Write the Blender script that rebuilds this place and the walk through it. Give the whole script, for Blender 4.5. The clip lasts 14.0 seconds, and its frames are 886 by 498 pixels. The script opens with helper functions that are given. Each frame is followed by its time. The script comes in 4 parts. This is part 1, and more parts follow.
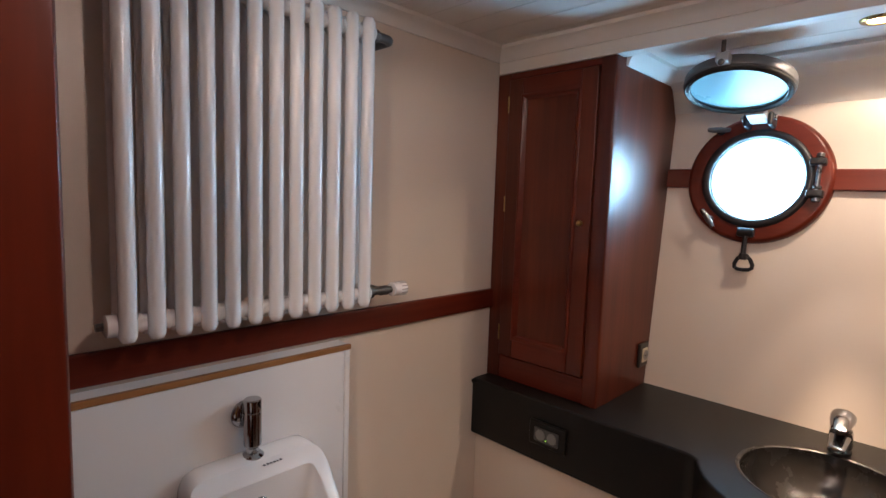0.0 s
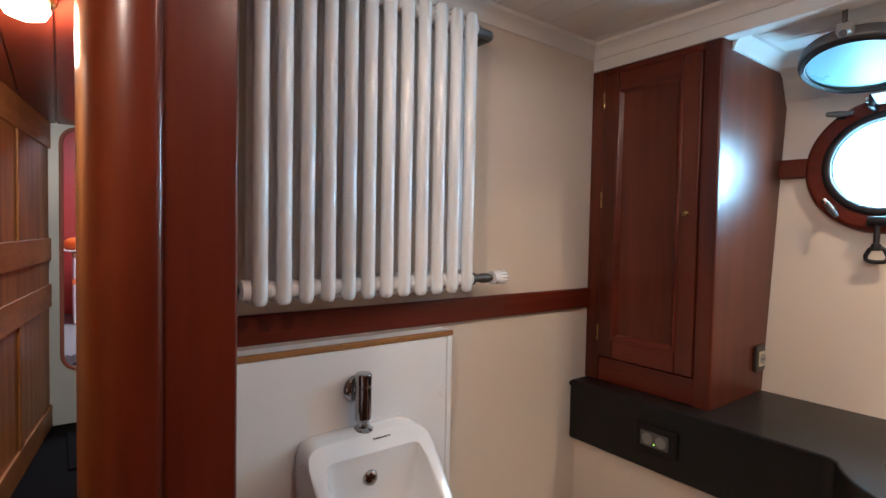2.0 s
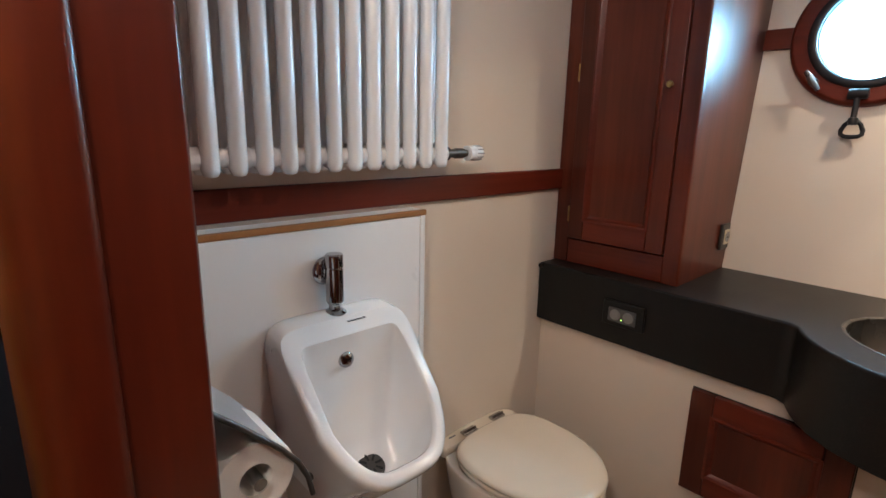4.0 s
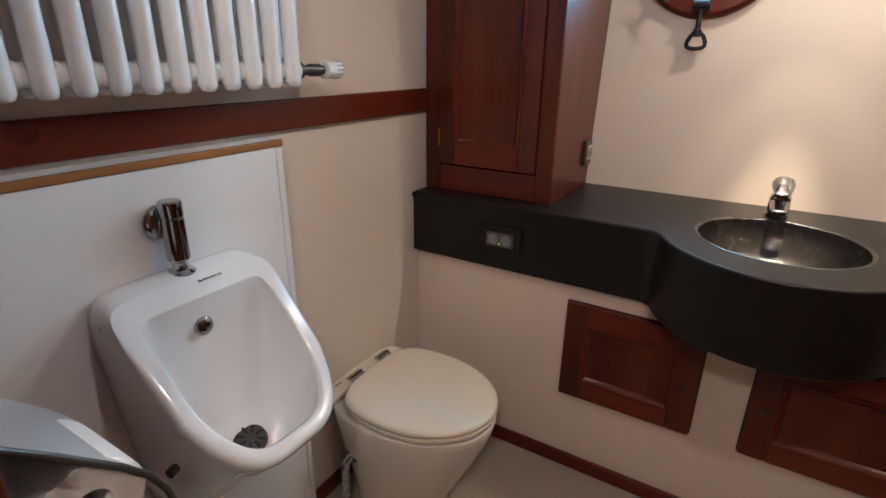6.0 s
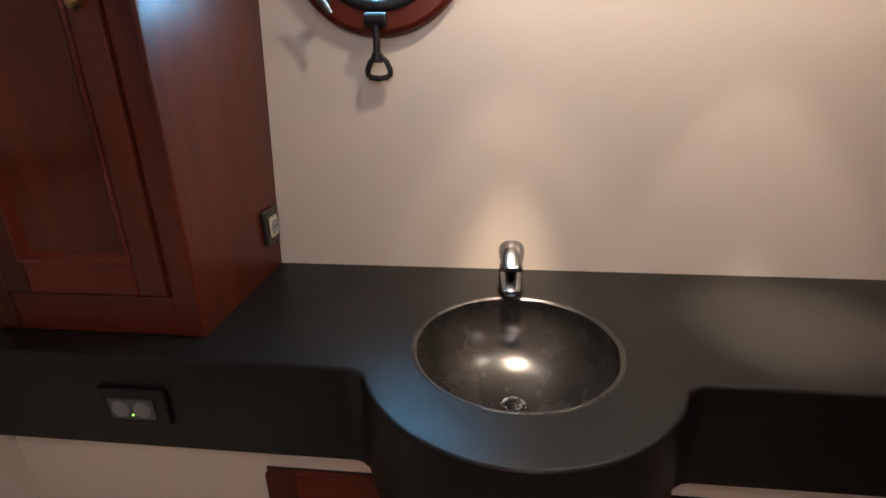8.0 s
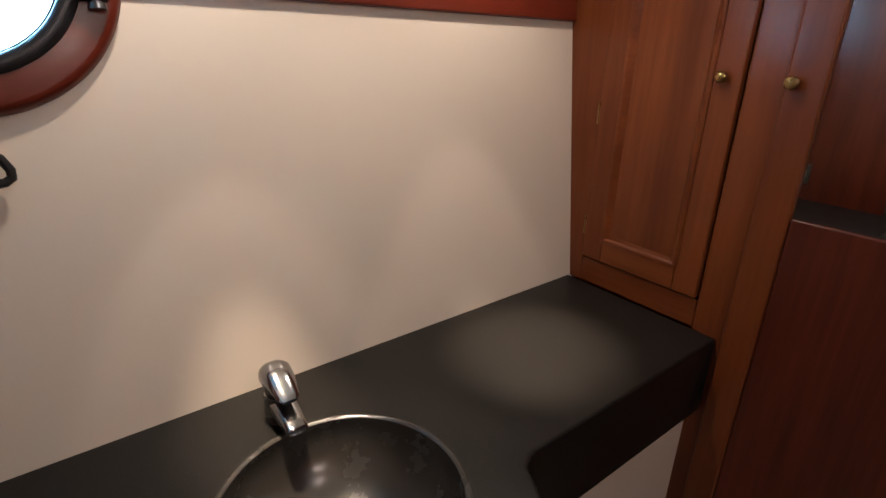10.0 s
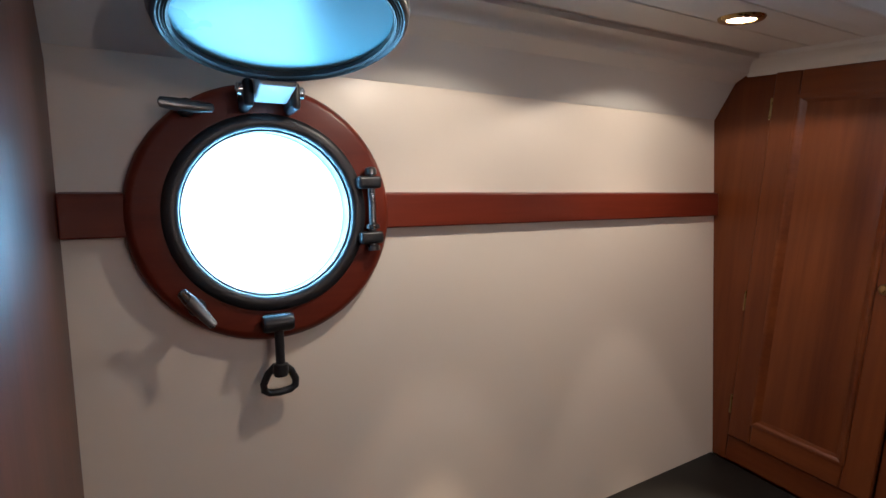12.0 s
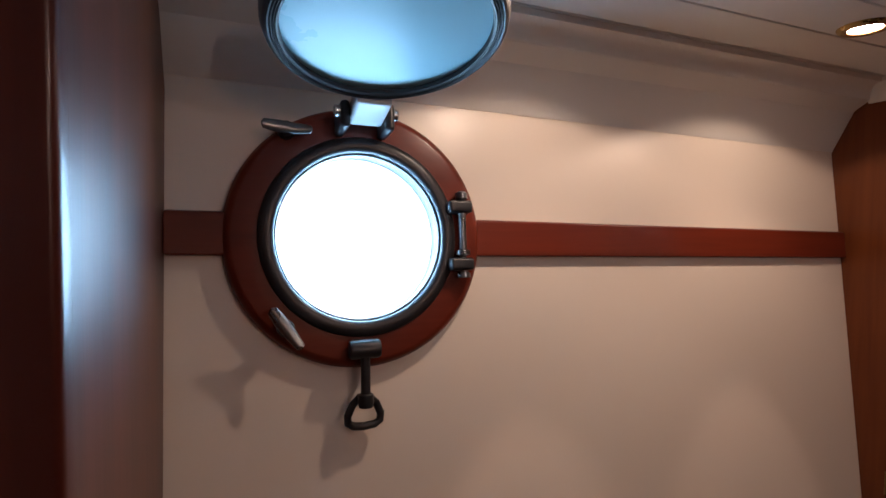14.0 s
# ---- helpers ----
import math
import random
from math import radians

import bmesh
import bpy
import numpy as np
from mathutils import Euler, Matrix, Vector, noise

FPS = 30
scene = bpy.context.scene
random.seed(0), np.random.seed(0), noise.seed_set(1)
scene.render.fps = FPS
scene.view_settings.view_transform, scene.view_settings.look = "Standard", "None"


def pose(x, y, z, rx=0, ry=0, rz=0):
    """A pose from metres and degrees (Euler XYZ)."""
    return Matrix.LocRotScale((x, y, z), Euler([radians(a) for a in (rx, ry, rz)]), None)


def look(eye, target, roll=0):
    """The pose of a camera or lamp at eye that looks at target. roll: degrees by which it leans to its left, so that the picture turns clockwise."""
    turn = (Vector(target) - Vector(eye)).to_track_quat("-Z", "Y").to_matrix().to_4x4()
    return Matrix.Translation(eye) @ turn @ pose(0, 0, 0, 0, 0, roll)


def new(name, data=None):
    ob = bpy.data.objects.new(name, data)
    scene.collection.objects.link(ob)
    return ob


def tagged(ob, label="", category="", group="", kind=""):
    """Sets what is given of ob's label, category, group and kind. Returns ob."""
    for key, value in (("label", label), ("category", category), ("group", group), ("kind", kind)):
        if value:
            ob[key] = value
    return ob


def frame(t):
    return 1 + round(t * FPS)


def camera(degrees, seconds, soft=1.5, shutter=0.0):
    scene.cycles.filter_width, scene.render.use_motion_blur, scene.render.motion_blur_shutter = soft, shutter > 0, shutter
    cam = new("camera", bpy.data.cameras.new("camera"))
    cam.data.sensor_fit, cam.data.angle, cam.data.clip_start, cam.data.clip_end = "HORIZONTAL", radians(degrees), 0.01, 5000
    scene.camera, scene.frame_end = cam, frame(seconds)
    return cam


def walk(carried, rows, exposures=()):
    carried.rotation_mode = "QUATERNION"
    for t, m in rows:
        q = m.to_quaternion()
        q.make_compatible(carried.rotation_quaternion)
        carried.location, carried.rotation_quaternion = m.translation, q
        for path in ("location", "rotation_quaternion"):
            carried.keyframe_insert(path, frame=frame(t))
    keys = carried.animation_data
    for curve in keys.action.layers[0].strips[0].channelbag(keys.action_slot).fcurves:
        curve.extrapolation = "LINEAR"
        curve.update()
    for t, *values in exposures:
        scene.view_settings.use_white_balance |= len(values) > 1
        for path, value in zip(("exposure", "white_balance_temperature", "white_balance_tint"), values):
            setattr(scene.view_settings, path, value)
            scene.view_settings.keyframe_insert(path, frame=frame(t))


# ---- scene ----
cam = camera(82.0, 14.0)
PATH = [
    (0, (-0.094, 0.020, 1.408), (1.257, 1.343, 1.224), 1.9),
    (0.5, (-0.070, -0.020, 1.486), (1.141, 1.436, 1.336), 0.9),
    (1, (-0.078, -0.019, 1.468), (1.069, 1.495, 1.416), 1.2),
    (1.5, (-0.112, 0.016, 1.359), (1.027, 1.537, 1.334), 1.5),
    (2, (-0.157, 0.045, 1.288), (0.988, 1.560, 1.223), 1.1),
    (2.5, (-0.183, 0.078, 1.234), (0.978, 1.573, 1.071), 0.9),
    (5, (-0.111, 0.199, 1.213), (1.362, 1.411, 0.611), 1.4),
    (5.5, (-0.104, 0.230, 1.183), (1.463, 1.294, 0.539), 1.1),
    (6, (-0.074, 0.236, 1.197), (1.525, 1.208, 0.492), 0.7),
    (6.5, (0.053, 0.211, 1.290), (1.695, 1.084, 0.554), 0.2),
    (7, (0.257, 0.130, 1.307), (1.954, 0.892, 0.573), -0.3),
    (7.5, (0.390, 0.114, 1.278), (2.181, 0.636, 0.557), -0.5),
    (8, (0.522, 0.186, 1.288), (2.368, 0.398, 0.548), -1.0),
    (8.5, (0.598, 0.312, 1.344), (2.394, -0.121, 0.577), 1.9),
    (9, (0.650, 0.253, 1.361), (2.328, -0.510, 0.584), 1.5),
    (11.3, (0.890, 0.563, 1.534), (2.171, -0.707, 0.938), 2.0),
    (11.5, (0.879, 0.574, 1.561), (2.279, -0.600, 1.041), 2.1),
    (12, (0.868, 0.597, 1.592), (2.485, -0.341, 1.251), 1.4),
    (12.5, (0.909, 0.639, 1.596), (2.604, -0.197, 1.399), 1.3),
    (13, (0.918, 0.650, 1.589), (2.670, -0.076, 1.468), 1.0),
    (13.5, (0.934, 0.662, 1.558), (2.698, -0.038, 1.479), 0.7),
    (14, (0.914, 0.606, 1.514), (2.678, -0.097, 1.435), 0.6),
]
EXPOSE = [(0, 0.07, 6100, 26), (1.5, 0.30, 6050, 22), (2.5, 0.56, 5850, 18), (5, 0.50, 5650, 15), (7.5, 0.20, 5400, 17), (9, -0.14, 5800, 21), (11.5, -0.44, 5230, 14), (12.5, -0.87, 5600, 24), (13.5, -0.92, 6020, 33), (14, -0.92, 6250, 34)]
walk(cam, [(t, look(eye, target, roll)) for t, eye, target, roll in PATH], EXPOSE)

# ---------------------------------------------------------------- world, sun and lamps
world = bpy.data.worlds.new("world")
scene.world = world
world.use_nodes = True
_wn = world.node_tree.nodes
_sky = _wn.new("ShaderNodeTexSky")
_sky.sky_type = "NISHITA"
_sky.sun_disc = False
_sky.sun_elevation = radians(38)
_sky.sun_rotation = radians(60)
world.node_tree.links.new(_sky.outputs["Color"], _wn["Background"].inputs["Color"])
_wn["Background"].inputs["Strength"].default_value = 0.15


def lamp(name, kind, m, energy, colour, **settings):
    data = bpy.data.lights.new(name, kind)
    data.energy, data.color = energy, colour
    ob = new(name, data)
    ob.matrix_world = m
    if kind == "AREA":
        data.shape = settings.get("shape", "DISK")
        data.size = settings.get("size", 0.1)
        data.size_y = settings.get("size_y", data.size)
        data.spread = settings.get("spread", math.pi)
    if kind == "SPOT":
        data.spot_size, data.spot_blend = radians(settings["cone"]), settings.get("blend", 0.5)
        data.shadow_soft_size = settings.get("soft", 0.015)
    if kind == "POINT":
        data.shadow_soft_size = settings.get("soft", 0.03)
    return ob


WARM = (1.0, 0.79, 0.58)
DAY = (0.36, 0.78, 1.0)
CX, CY, CZ = 1.60, 0.81, 0.12          # hull lining: x at counter height, that height, lean


def hull_x(z):
    return CX + CZ * (z - CY)


PORT = Vector((hull_x(1.498), 0.437, 1.498))
TIN = Vector((-1, 0, CZ)).normalized()     # out of the lining, into the room
TUP = Vector((CZ, 0, 1)).normalized()      # up along the lining
TSIDE = Vector((0, 1, 0))
SPOTS = [(1.435, 0.165, 1.485, 0.165), (1.440, -0.333, 1.400, -0.352)]   # lamp, and where its beam meets the counter
SOFFIT = 1.845
CEIL = 1.905
for (sx, sy, bx, by), beam, cone in zip(SPOTS, (115, 215), (22, 25)):
    lamp("soffit_spot_light", "SPOT", look((sx, sy, SOFFIT - 0.012), (sx, sy, 0)), 8.5, (1.0, 0.77, 0.50), cone=39, blend=0.28, soft=0.010)
    lamp("soffit_spot_beam", "SPOT", look((sx, sy, SOFFIT - 0.011), (bx, by, 0.81)), beam, (1.0, 0.74, 0.42), cone=cone, blend=1.0, soft=0.012)
    lamp("soffit_spot_spill", "SPOT", look((sx, sy, SOFFIT - 0.010), (sx, sy, 0)), 7.0, (1.0, 0.80, 0.51), cone=143, blend=0.16, soft=0.014)
    lamp("soffit_spot_glow", "SPOT", look((sx, sy, SOFFIT - 0.013), (sx, sy, 0)), 3.5, (1.0, 0.80, 0.51), cone=96, blend=0.5, soft=0.014)
# fill for the room, added in the main ceiling where no lamp is known
lamp("ceiling_fill_light", "SPOT", look((0.32, 0.02, CEIL - 0.012), (0.32, 0.02, 0)), 12, WARM, cone=176, blend=0.15, soft=0.03)
lamp("porthole_daylight", "AREA", look(PORT - TIN * 0.03, PORT + TIN), 5.4, DAY, size=0.24)
# the real lamp, then an added unseen one that fills under the counter
CORRIDOR_LAMP_AND_FILL = [(-0.225, 1.87, 30), (-0.52, 0.12, 11)]
for lx, ly, watts in CORRIDOR_LAMP_AND_FILL:
    lamp("corridor_lamp_and_fill_light", "POINT", pose(lx, ly, 1.80), watts, (1.0, 0.84, 0.64), soft=0.05)
# added area lamp under the closed deckhouse ceiling, brightens the room without an opening
lamp("deckhouse_fill_light", "AREA", look((0.6, 5.4, 2.35), (0.6, 5.4, 0)), 38, (0.85, 0.93, 1.0), shape="SQUARE", size=0.9)

# ---------------------------------------------------------------- materials
def mat(name, colour, rough=0.5, metal=0.0, coat=0.0, var=0.0, scale=8.0, bump=0.0, bump_scale=60.0, rough_var=0.0, ior=1.5, spec=0.5):
    m = bpy.data.materials.new(name)
    m.use_nodes = True
    nt = m.node_tree
    n, l = nt.nodes, nt.links
    b = n["Principled BSDF"]
    b.inputs["Base Color"].default_value = (*colour, 1)
    b.inputs["Roughness"].default_value = rough
    b.inputs["Metallic"].default_value = metal
    b.inputs["Coat Weight"].default_value = coat
    b.inputs["Coat Roughness"].default_value = 0.08
    b.inputs["IOR"].default_value = ior
    b.inputs["Specular IOR Level"].default_value = spec
    tc = n.new("ShaderNodeTexCoord")
    if var or rough_var:
        nz = n.new("ShaderNodeTexNoise")
        nz.inputs["Scale"].default_value = scale
        nz.inputs["Detail"].default_value = 6
        nz.inputs["Roughness"].default_value = 0.6
        l.new(tc.outputs["Object"], nz.inputs["Vector"])
        if var:
            mix = n.new("ShaderNodeMix")
            mix.data_type = "RGBA"
            mix.inputs["A"].default_value = (*[c * (1 - var) for c in colour], 1)
            mix.inputs["B"].default_value = (*[min(1, c * (1 + var)) for c in colour], 1)
            l.new(nz.outputs["Fac"], mix.inputs["Factor"])
            l.new(mix.outputs["Result"], b.inputs["Base Color"])
        if rough_var:
            mr = n.new("ShaderNodeMapRange")
            mr.inputs["From Min"].default_value, mr.inputs["From Max"].default_value = 0.3, 0.7
            mr.inputs["To Min"].default_value, mr.inputs["To Max"].default_value = max(0.02, rough - rough_var), rough + rough_var
            l.new(nz.outputs["Fac"], mr.inputs["Value"])
            l.new(mr.outputs["Result"], b.inputs["Roughness"])
    if bump:
        nb = n.new("ShaderNodeTexNoise")
        nb.inputs["Scale"].default_value = bump_scale
        nb.inputs["Detail"].default_value = 4
        l.new(tc.outputs["Object"], nb.inputs["Vector"])
        bp = n.new("ShaderNodeBump")
        bp.inputs["Strength"].default_value = bump
        bp.inputs["Distance"].default_value = 0.002
        l.new(nb.outputs["Fac"], bp.inputs["Height"])
        l.new(bp.outputs["Normal"], b.inputs["Normal"])
    return m


def wood(name, dark, light, axis="z", rough=0.36, coat=0.20, grain=1.0):
    """Varnished mahogany: long streaks along an axis, fine pores across it, some change from piece to piece."""
    m = bpy.data.materials.new(name)
    m.use_nodes = True
    n, l = m.node_tree.nodes, m.node_tree.links
    b = n["Principled BSDF"]
    tc = n.new("ShaderNodeTexCoord")
    info = n.new("ShaderNodeObjectInfo")
    add = n.new("ShaderNodeVectorMath")
    add.operation = "MULTIPLY_ADD"
    comb = n.new("ShaderNodeCombineXYZ")
    for k in range(3):
        l.new(info.outputs["Random"], comb.inputs[k])
    l.new(comb.outputs[0], add.inputs[0])
    add.inputs[1].default_value = (7, 5, 3)
    l.new(tc.outputs["Object"], add.inputs[2])
    mp = n.new("ShaderNodeMapping")
    s = [15.0, 15.0, 15.0]
    s["xyz".index(axis)] = 0.9
    mp.inputs["Scale"].default_value = s
    l.new(add.outputs[0], mp.inputs["Vector"])
    n1 = n.new("ShaderNodeTexNoise")
    n1.inputs["Scale"].default_value = 0.55
    n1.inputs["Detail"].default_value = 5
    n1.inputs["Distortion"].default_value = 0.6
    l.new(mp.outputs[0], n1.inputs["Vector"])
    n2 = n.new("ShaderNodeTexNoise")
    n2.inputs["Scale"].default_value = 6.0
    n2.inputs["Detail"].default_value = 3
    l.new(mp.outputs[0], n2.inputs["Vector"])
    n3 = n.new("ShaderNodeTexNoise")
    n3.inputs["Scale"].default_value = 2.2
    n3.inputs["Detail"].default_value = 2
    l.new(tc.outputs["Object"], n3.inputs["Vector"])
    ramp = n.new("ShaderNodeValToRGB")
    ramp.color_ramp.elements[0].position, ramp.color_ramp.elements[0].color = 0.32, (*dark, 1)
    ramp.color_ramp.elements[1].position, ramp.color_ramp.elements[1].color = 0.70, (*light, 1)
    m1 = n.new("ShaderNodeMath")
    m1.operation = "MULTIPLY_ADD"
    m1.inputs[1].default_value = 0.30 * grain
    l.new(n2.outputs["Fac"], m1.inputs[0])
    m2 = n.new("ShaderNodeMath")
    m2.operation = "MULTIPLY_ADD"
    m2.inputs[1].default_value = 0.55
    m2.inputs[2].default_value = -0.10
    l.new(n1.outputs["Fac"], m2.inputs[0])
    l.new(m2.outputs[0], m1.inputs[2])
    m3 = n.new("ShaderNodeMath")
    m3.operation = "MULTIPLY_ADD"
    m3.inputs[1].default_value = 0.35
    l.new(n3.outputs["Fac"], m3.inputs[0])
    l.new(m1.outputs[0], m3.inputs[2])
    l.new(m3.outputs[0], ramp.inputs["Fac"])
    l.new(ramp.outputs["Color"], b.inputs["Base Color"])
    b.inputs["Roughness"].default_value = rough
    b.inputs["Coat Weight"].default_value = coat
    b.inputs["Coat Roughness"].default_value = 0.20
    b.inputs["Specular IOR Level"].default_value = 0.26
    bp = n.new("ShaderNodeBump")
    bp.inputs["Strength"].default_value = 0.12
    bp.inputs["Distance"].default_value = 0.001
    l.new(n2.outputs["Fac"], bp.inputs["Height"])
    l.new(bp.outputs["Normal"], b.inputs["Normal"])
    return m


def glow(name, colour, strength):
    m = bpy.data.materials.new(name)
    m.use_nodes = True
    b = m.node_tree.nodes["Principled BSDF"]
    b.inputs["Base Color"].default_value = (*colour, 1)
    b.inputs["Emission Color"].default_value = (*colour, 1)
    b.inputs["Emission Strength"].default_value = strength
    return m


def composite():
    """Matt black composite stone: near-black body, pale mineral flecks and a little dust."""
    m = mat("black_composite", (0.0075, 0.0073, 0.0074), 0.34, bump=0.20, bump_scale=420, spec=0.25)
    n, l = m.node_tree.nodes, m.node_tree.links
    b = n["Principled BSDF"]
    tc = n.new("ShaderNodeTexCoord")
    fleck = n.new("ShaderNodeTexNoise")
    fleck.inputs["Scale"].default_value, fleck.inputs["Detail"].default_value = 620.0, 2
    l.new(tc.outputs["Object"], fleck.inputs["Vector"])
    cut = n.new("ShaderNodeMapRange")
    cut.inputs["From Min"].default_value, cut.inputs["From Max"].default_value = 0.62, 0.74
    l.new(fleck.outputs["Fac"], cut.inputs["Value"])
    cloud = n.new("ShaderNodeTexNoise")
    cloud.inputs["Scale"].default_value, cloud.inputs["Detail"].default_value = 7.0, 6
    l.new(tc.outputs["Object"], cloud.inputs["Vector"])
    body = n.new("ShaderNodeMix")
    body.data_type = "RGBA"
    body.inputs["A"].default_value, body.inputs["B"].default_value = (0.0058, 0.0056, 0.0058, 1), (0.0150, 0.0140, 0.0130, 1)
    l.new(cloud.outputs["Fac"], body.inputs["Factor"])
    mix = n.new("ShaderNodeMix")
    mix.data_type = "RGBA"
    mix.inputs["B"].default_value = (0.060, 0.053, 0.042, 1)
    l.new(cut.outputs["Result"], mix.inputs["Factor"])
    l.new(body.outputs["Result"], mix.inputs["A"])
    l.new(mix.outputs["Result"], b.inputs["Base Color"])
    rr = n.new("ShaderNodeMapRange")
    rr.inputs["To Min"].default_value, rr.inputs["To Max"].default_value = 0.28, 0.42
    l.new(cloud.outputs["Fac"], rr.inputs["Value"])
    l.new(rr.outputs["Result"], b.inputs["Roughness"])
    return m


M_MAHOG = wood("mahogany_upright", (0.060, 0.0100, 0.0045), (0.205, 0.041, 0.0155), "z", grain=0.4)
M_MAHOG_BROWN = wood("brown_mahogany_upright", (0.092, 0.020, 0.0052), (0.245, 0.066, 0.0155), "z", grain=0.6)
M_MAHOG_BROWN_X = wood("brown_mahogany_across", (0.092, 0.020, 0.0052), (0.245, 0.066, 0.0155), "x", grain=0.6)
M_MAHOG_Y = wood("mahogany_along_hull", (0.078, 0.0098, 0.0042), (0.195, 0.030, 0.0115), "y", grain=0.6)
M_MAHOG_X = wood("mahogany_along_bulkhead", (0.078, 0.0098, 0.0042), (0.195, 0.030, 0.0115), "x", grain=0.6)
M_MAHOG_DARK = wood("dark_mahogany", (0.040, 0.008, 0.004), (0.120, 0.024, 0.010), "z")
M_MAHOG_POST = wood("reddish_mahogany", (0.048, 0.0068, 0.0026), (0.135, 0.0205, 0.0068), "z", rough=0.30, coat=0.6, grain=0.5)
M_TEAK = wood("corridor_panel_wood", (0.18, 0.070, 0.019), (0.46, 0.215, 0.062), "z", rough=0.5, coat=0.1)
M_TEAK_Y = wood("corridor_rail_wood", (0.21, 0.082, 0.023), (0.50, 0.235, 0.072), "y", rough=0.5, coat=0.1)
M_EDGE = wood("panel_edge_wood", (0.20, 0.085, 0.03), (0.36, 0.17, 0.06), "x", rough=0.4)
M_WALL = mat("cream_laminate", (0.72, 0.635, 0.55), 0.38, var=0.035, scale=2.5, bump=0.05, bump_scale=40, rough_var=0.05)
M_PANEL = mat("white_laminate", (0.80, 0.80, 0.80), 0.32, var=0.02, scale=3, bump=0.03, bump_scale=30, rough_var=0.05)
M_CEIL = mat("white_ceiling_paint", (0.74, 0.72, 0.69), 0.35, var=0.03, scale=3, bump=0.05, bump_scale=50, rough_var=0.06)
# brushed steel, lightened and blued to carry the porthole's reflection in its colour
M_FLAP = mat("daylit_brushed_steel", (0.72, 0.76, 0.80), 0.36, metal=0.85, var=0.06, scale=40, bump=0.05, bump_scale=400)
M_BLACK = composite()
M_BASIN = mat("black_polished_basin", (0.030, 0.027, 0.024), 0.25, var=0.25, scale=14, bump=0.05, bump_scale=120, rough_var=0.08)
M_CERAM = mat("white_ceramic", (0.78, 0.79, 0.80), 0.12, coat=0.4, var=0.02, scale=3)
M_CREAM = mat("cream_ceramic", (0.72, 0.65, 0.55), 0.16, coat=0.3, var=0.03, scale=3)
M_BOWL = mat("pale_cream_ceramic", (0.74, 0.69, 0.63), 0.14, coat=0.4, var=0.03, scale=3)
M_ENAMEL = mat("white_radiator_enamel", (0.82, 0.82, 0.82), 0.26, coat=0.5, var=0.015, scale=5)
M_CHROME = mat("chrome", (0.42, 0.42, 0.43), 0.13, metal=1.0, rough_var=0.04, scale=20)
M_STEEL = mat("brushed_steel", (0.48, 0.50, 0.52), 0.26, metal=1.0, var=0.08, scale=30, rough_var=0.06)
M_DULL = mat("dull_pewter", (0.10, 0.095, 0.09), 0.38, metal=0.8, var=0.2, scale=30, rough_var=0.08)
M_IRON = mat("dark_painted_bronze", (0.020, 0.020, 0.023), 0.38, metal=0.3, var=0.3, scale=25, bump=0.2, bump_scale=120, rough_var=0.08)
M_BRASS = mat("aged_brass", (0.36, 0.24, 0.09), 0.30, metal=1.0, var=0.2, scale=40, rough_var=0.08)
M_RUBBER = mat("black_rubber", (0.012, 0.012, 0.013), 0.55, var=0.2, scale=20)
M_ALU = mat("painted_grey_alloy", (0.42, 0.43, 0.44), 0.35, metal=0.4, var=0.08, scale=20, rough_var=0.06)
M_RIM = mat("dark_grey_alloy", (0.13, 0.135, 0.14), 0.42, metal=0.3, var=0.15, scale=20, rough_var=0.06)
M_ARM = mat("pale_grey_paint", (0.46, 0.47, 0.48), 0.55, var=0.08, scale=25)
M_WORN = mat("worn_dark_steel", (0.20, 0.205, 0.21), 0.30, metal=1.0, var=0.2, scale=30, rough_var=0.08)
# white deadlight paint with the porthole's blue daylight put into its colour
M_DEAD = mat("daylight_tinted_white_paint", (0.24, 0.45, 0.52), 0.30, var=0.05, scale=5, rough_var=0.05)
M_FLOOR = mat("beige_vinyl_floor", (0.36, 0.31, 0.25), 0.42, var=0.10, scale=6, bump=0.15, bump_scale=90, rough_var=0.08)
M_DARK = mat("dark_rubber_floor", (0.005, 0.005, 0.006), 0.85, spec=0.06, var=0.3, scale=14, bump=0.3, bump_scale=60)
M_SOCKET = mat("cream_socket_plastic", (0.62, 0.56, 0.42), 0.35, var=0.04, scale=30)
M_BADGE = mat("blue_grey_badge_paint", (0.10, 0.11, 0.14), 0.4)
M_INSERT = mat("dark_grey_plastic", (0.09, 0.09, 0.092), 0.45, var=0.06, scale=40)
M_DISC = mat("mid_grey_plastic", (0.22, 0.22, 0.22), 0.45, var=0.06, scale=40)
M_GREY = mat("grey_plastic", (0.28, 0.28, 0.28), 0.4, var=0.06, scale=40)
M_PAPER = mat("toilet_paper", (0.80, 0.78, 0.75), 0.9, var=0.03, scale=40, bump=0.2, bump_scale=200)
M_RED = mat("red_painted_plate", (0.36, 0.035, 0.028), 0.4, var=0.12, scale=5, rough_var=0.08)
M_ORANGE = mat("orange_lifebuoy_shell", (0.85, 0.17, 0.03), 0.45, var=0.08, scale=10)
M_ROPE = mat("white_rope", (0.7, 0.68, 0.62), 0.85, var=0.1, scale=60)
M_WHITEBOX = mat("white_plastic_locker", (0.72, 0.73, 0.73), 0.4, var=0.04, scale=6)
M_TEAL = mat("turquoise_cloth", (0.02, 0.36, 0.42), 0.8, var=0.15, scale=30)
M_GREYPAINT = mat("grey_deck_paint", (0.20, 0.20, 0.195), 0.55, var=0.12, scale=5, bump=0.1)
M_FRAME = mat("pale_blue_grey_paint", (0.46, 0.60, 0.66), 0.35, var=0.06, scale=8)
M_BULB = glow("lamp_glow", (1.0, 0.82, 0.58), 60.0)
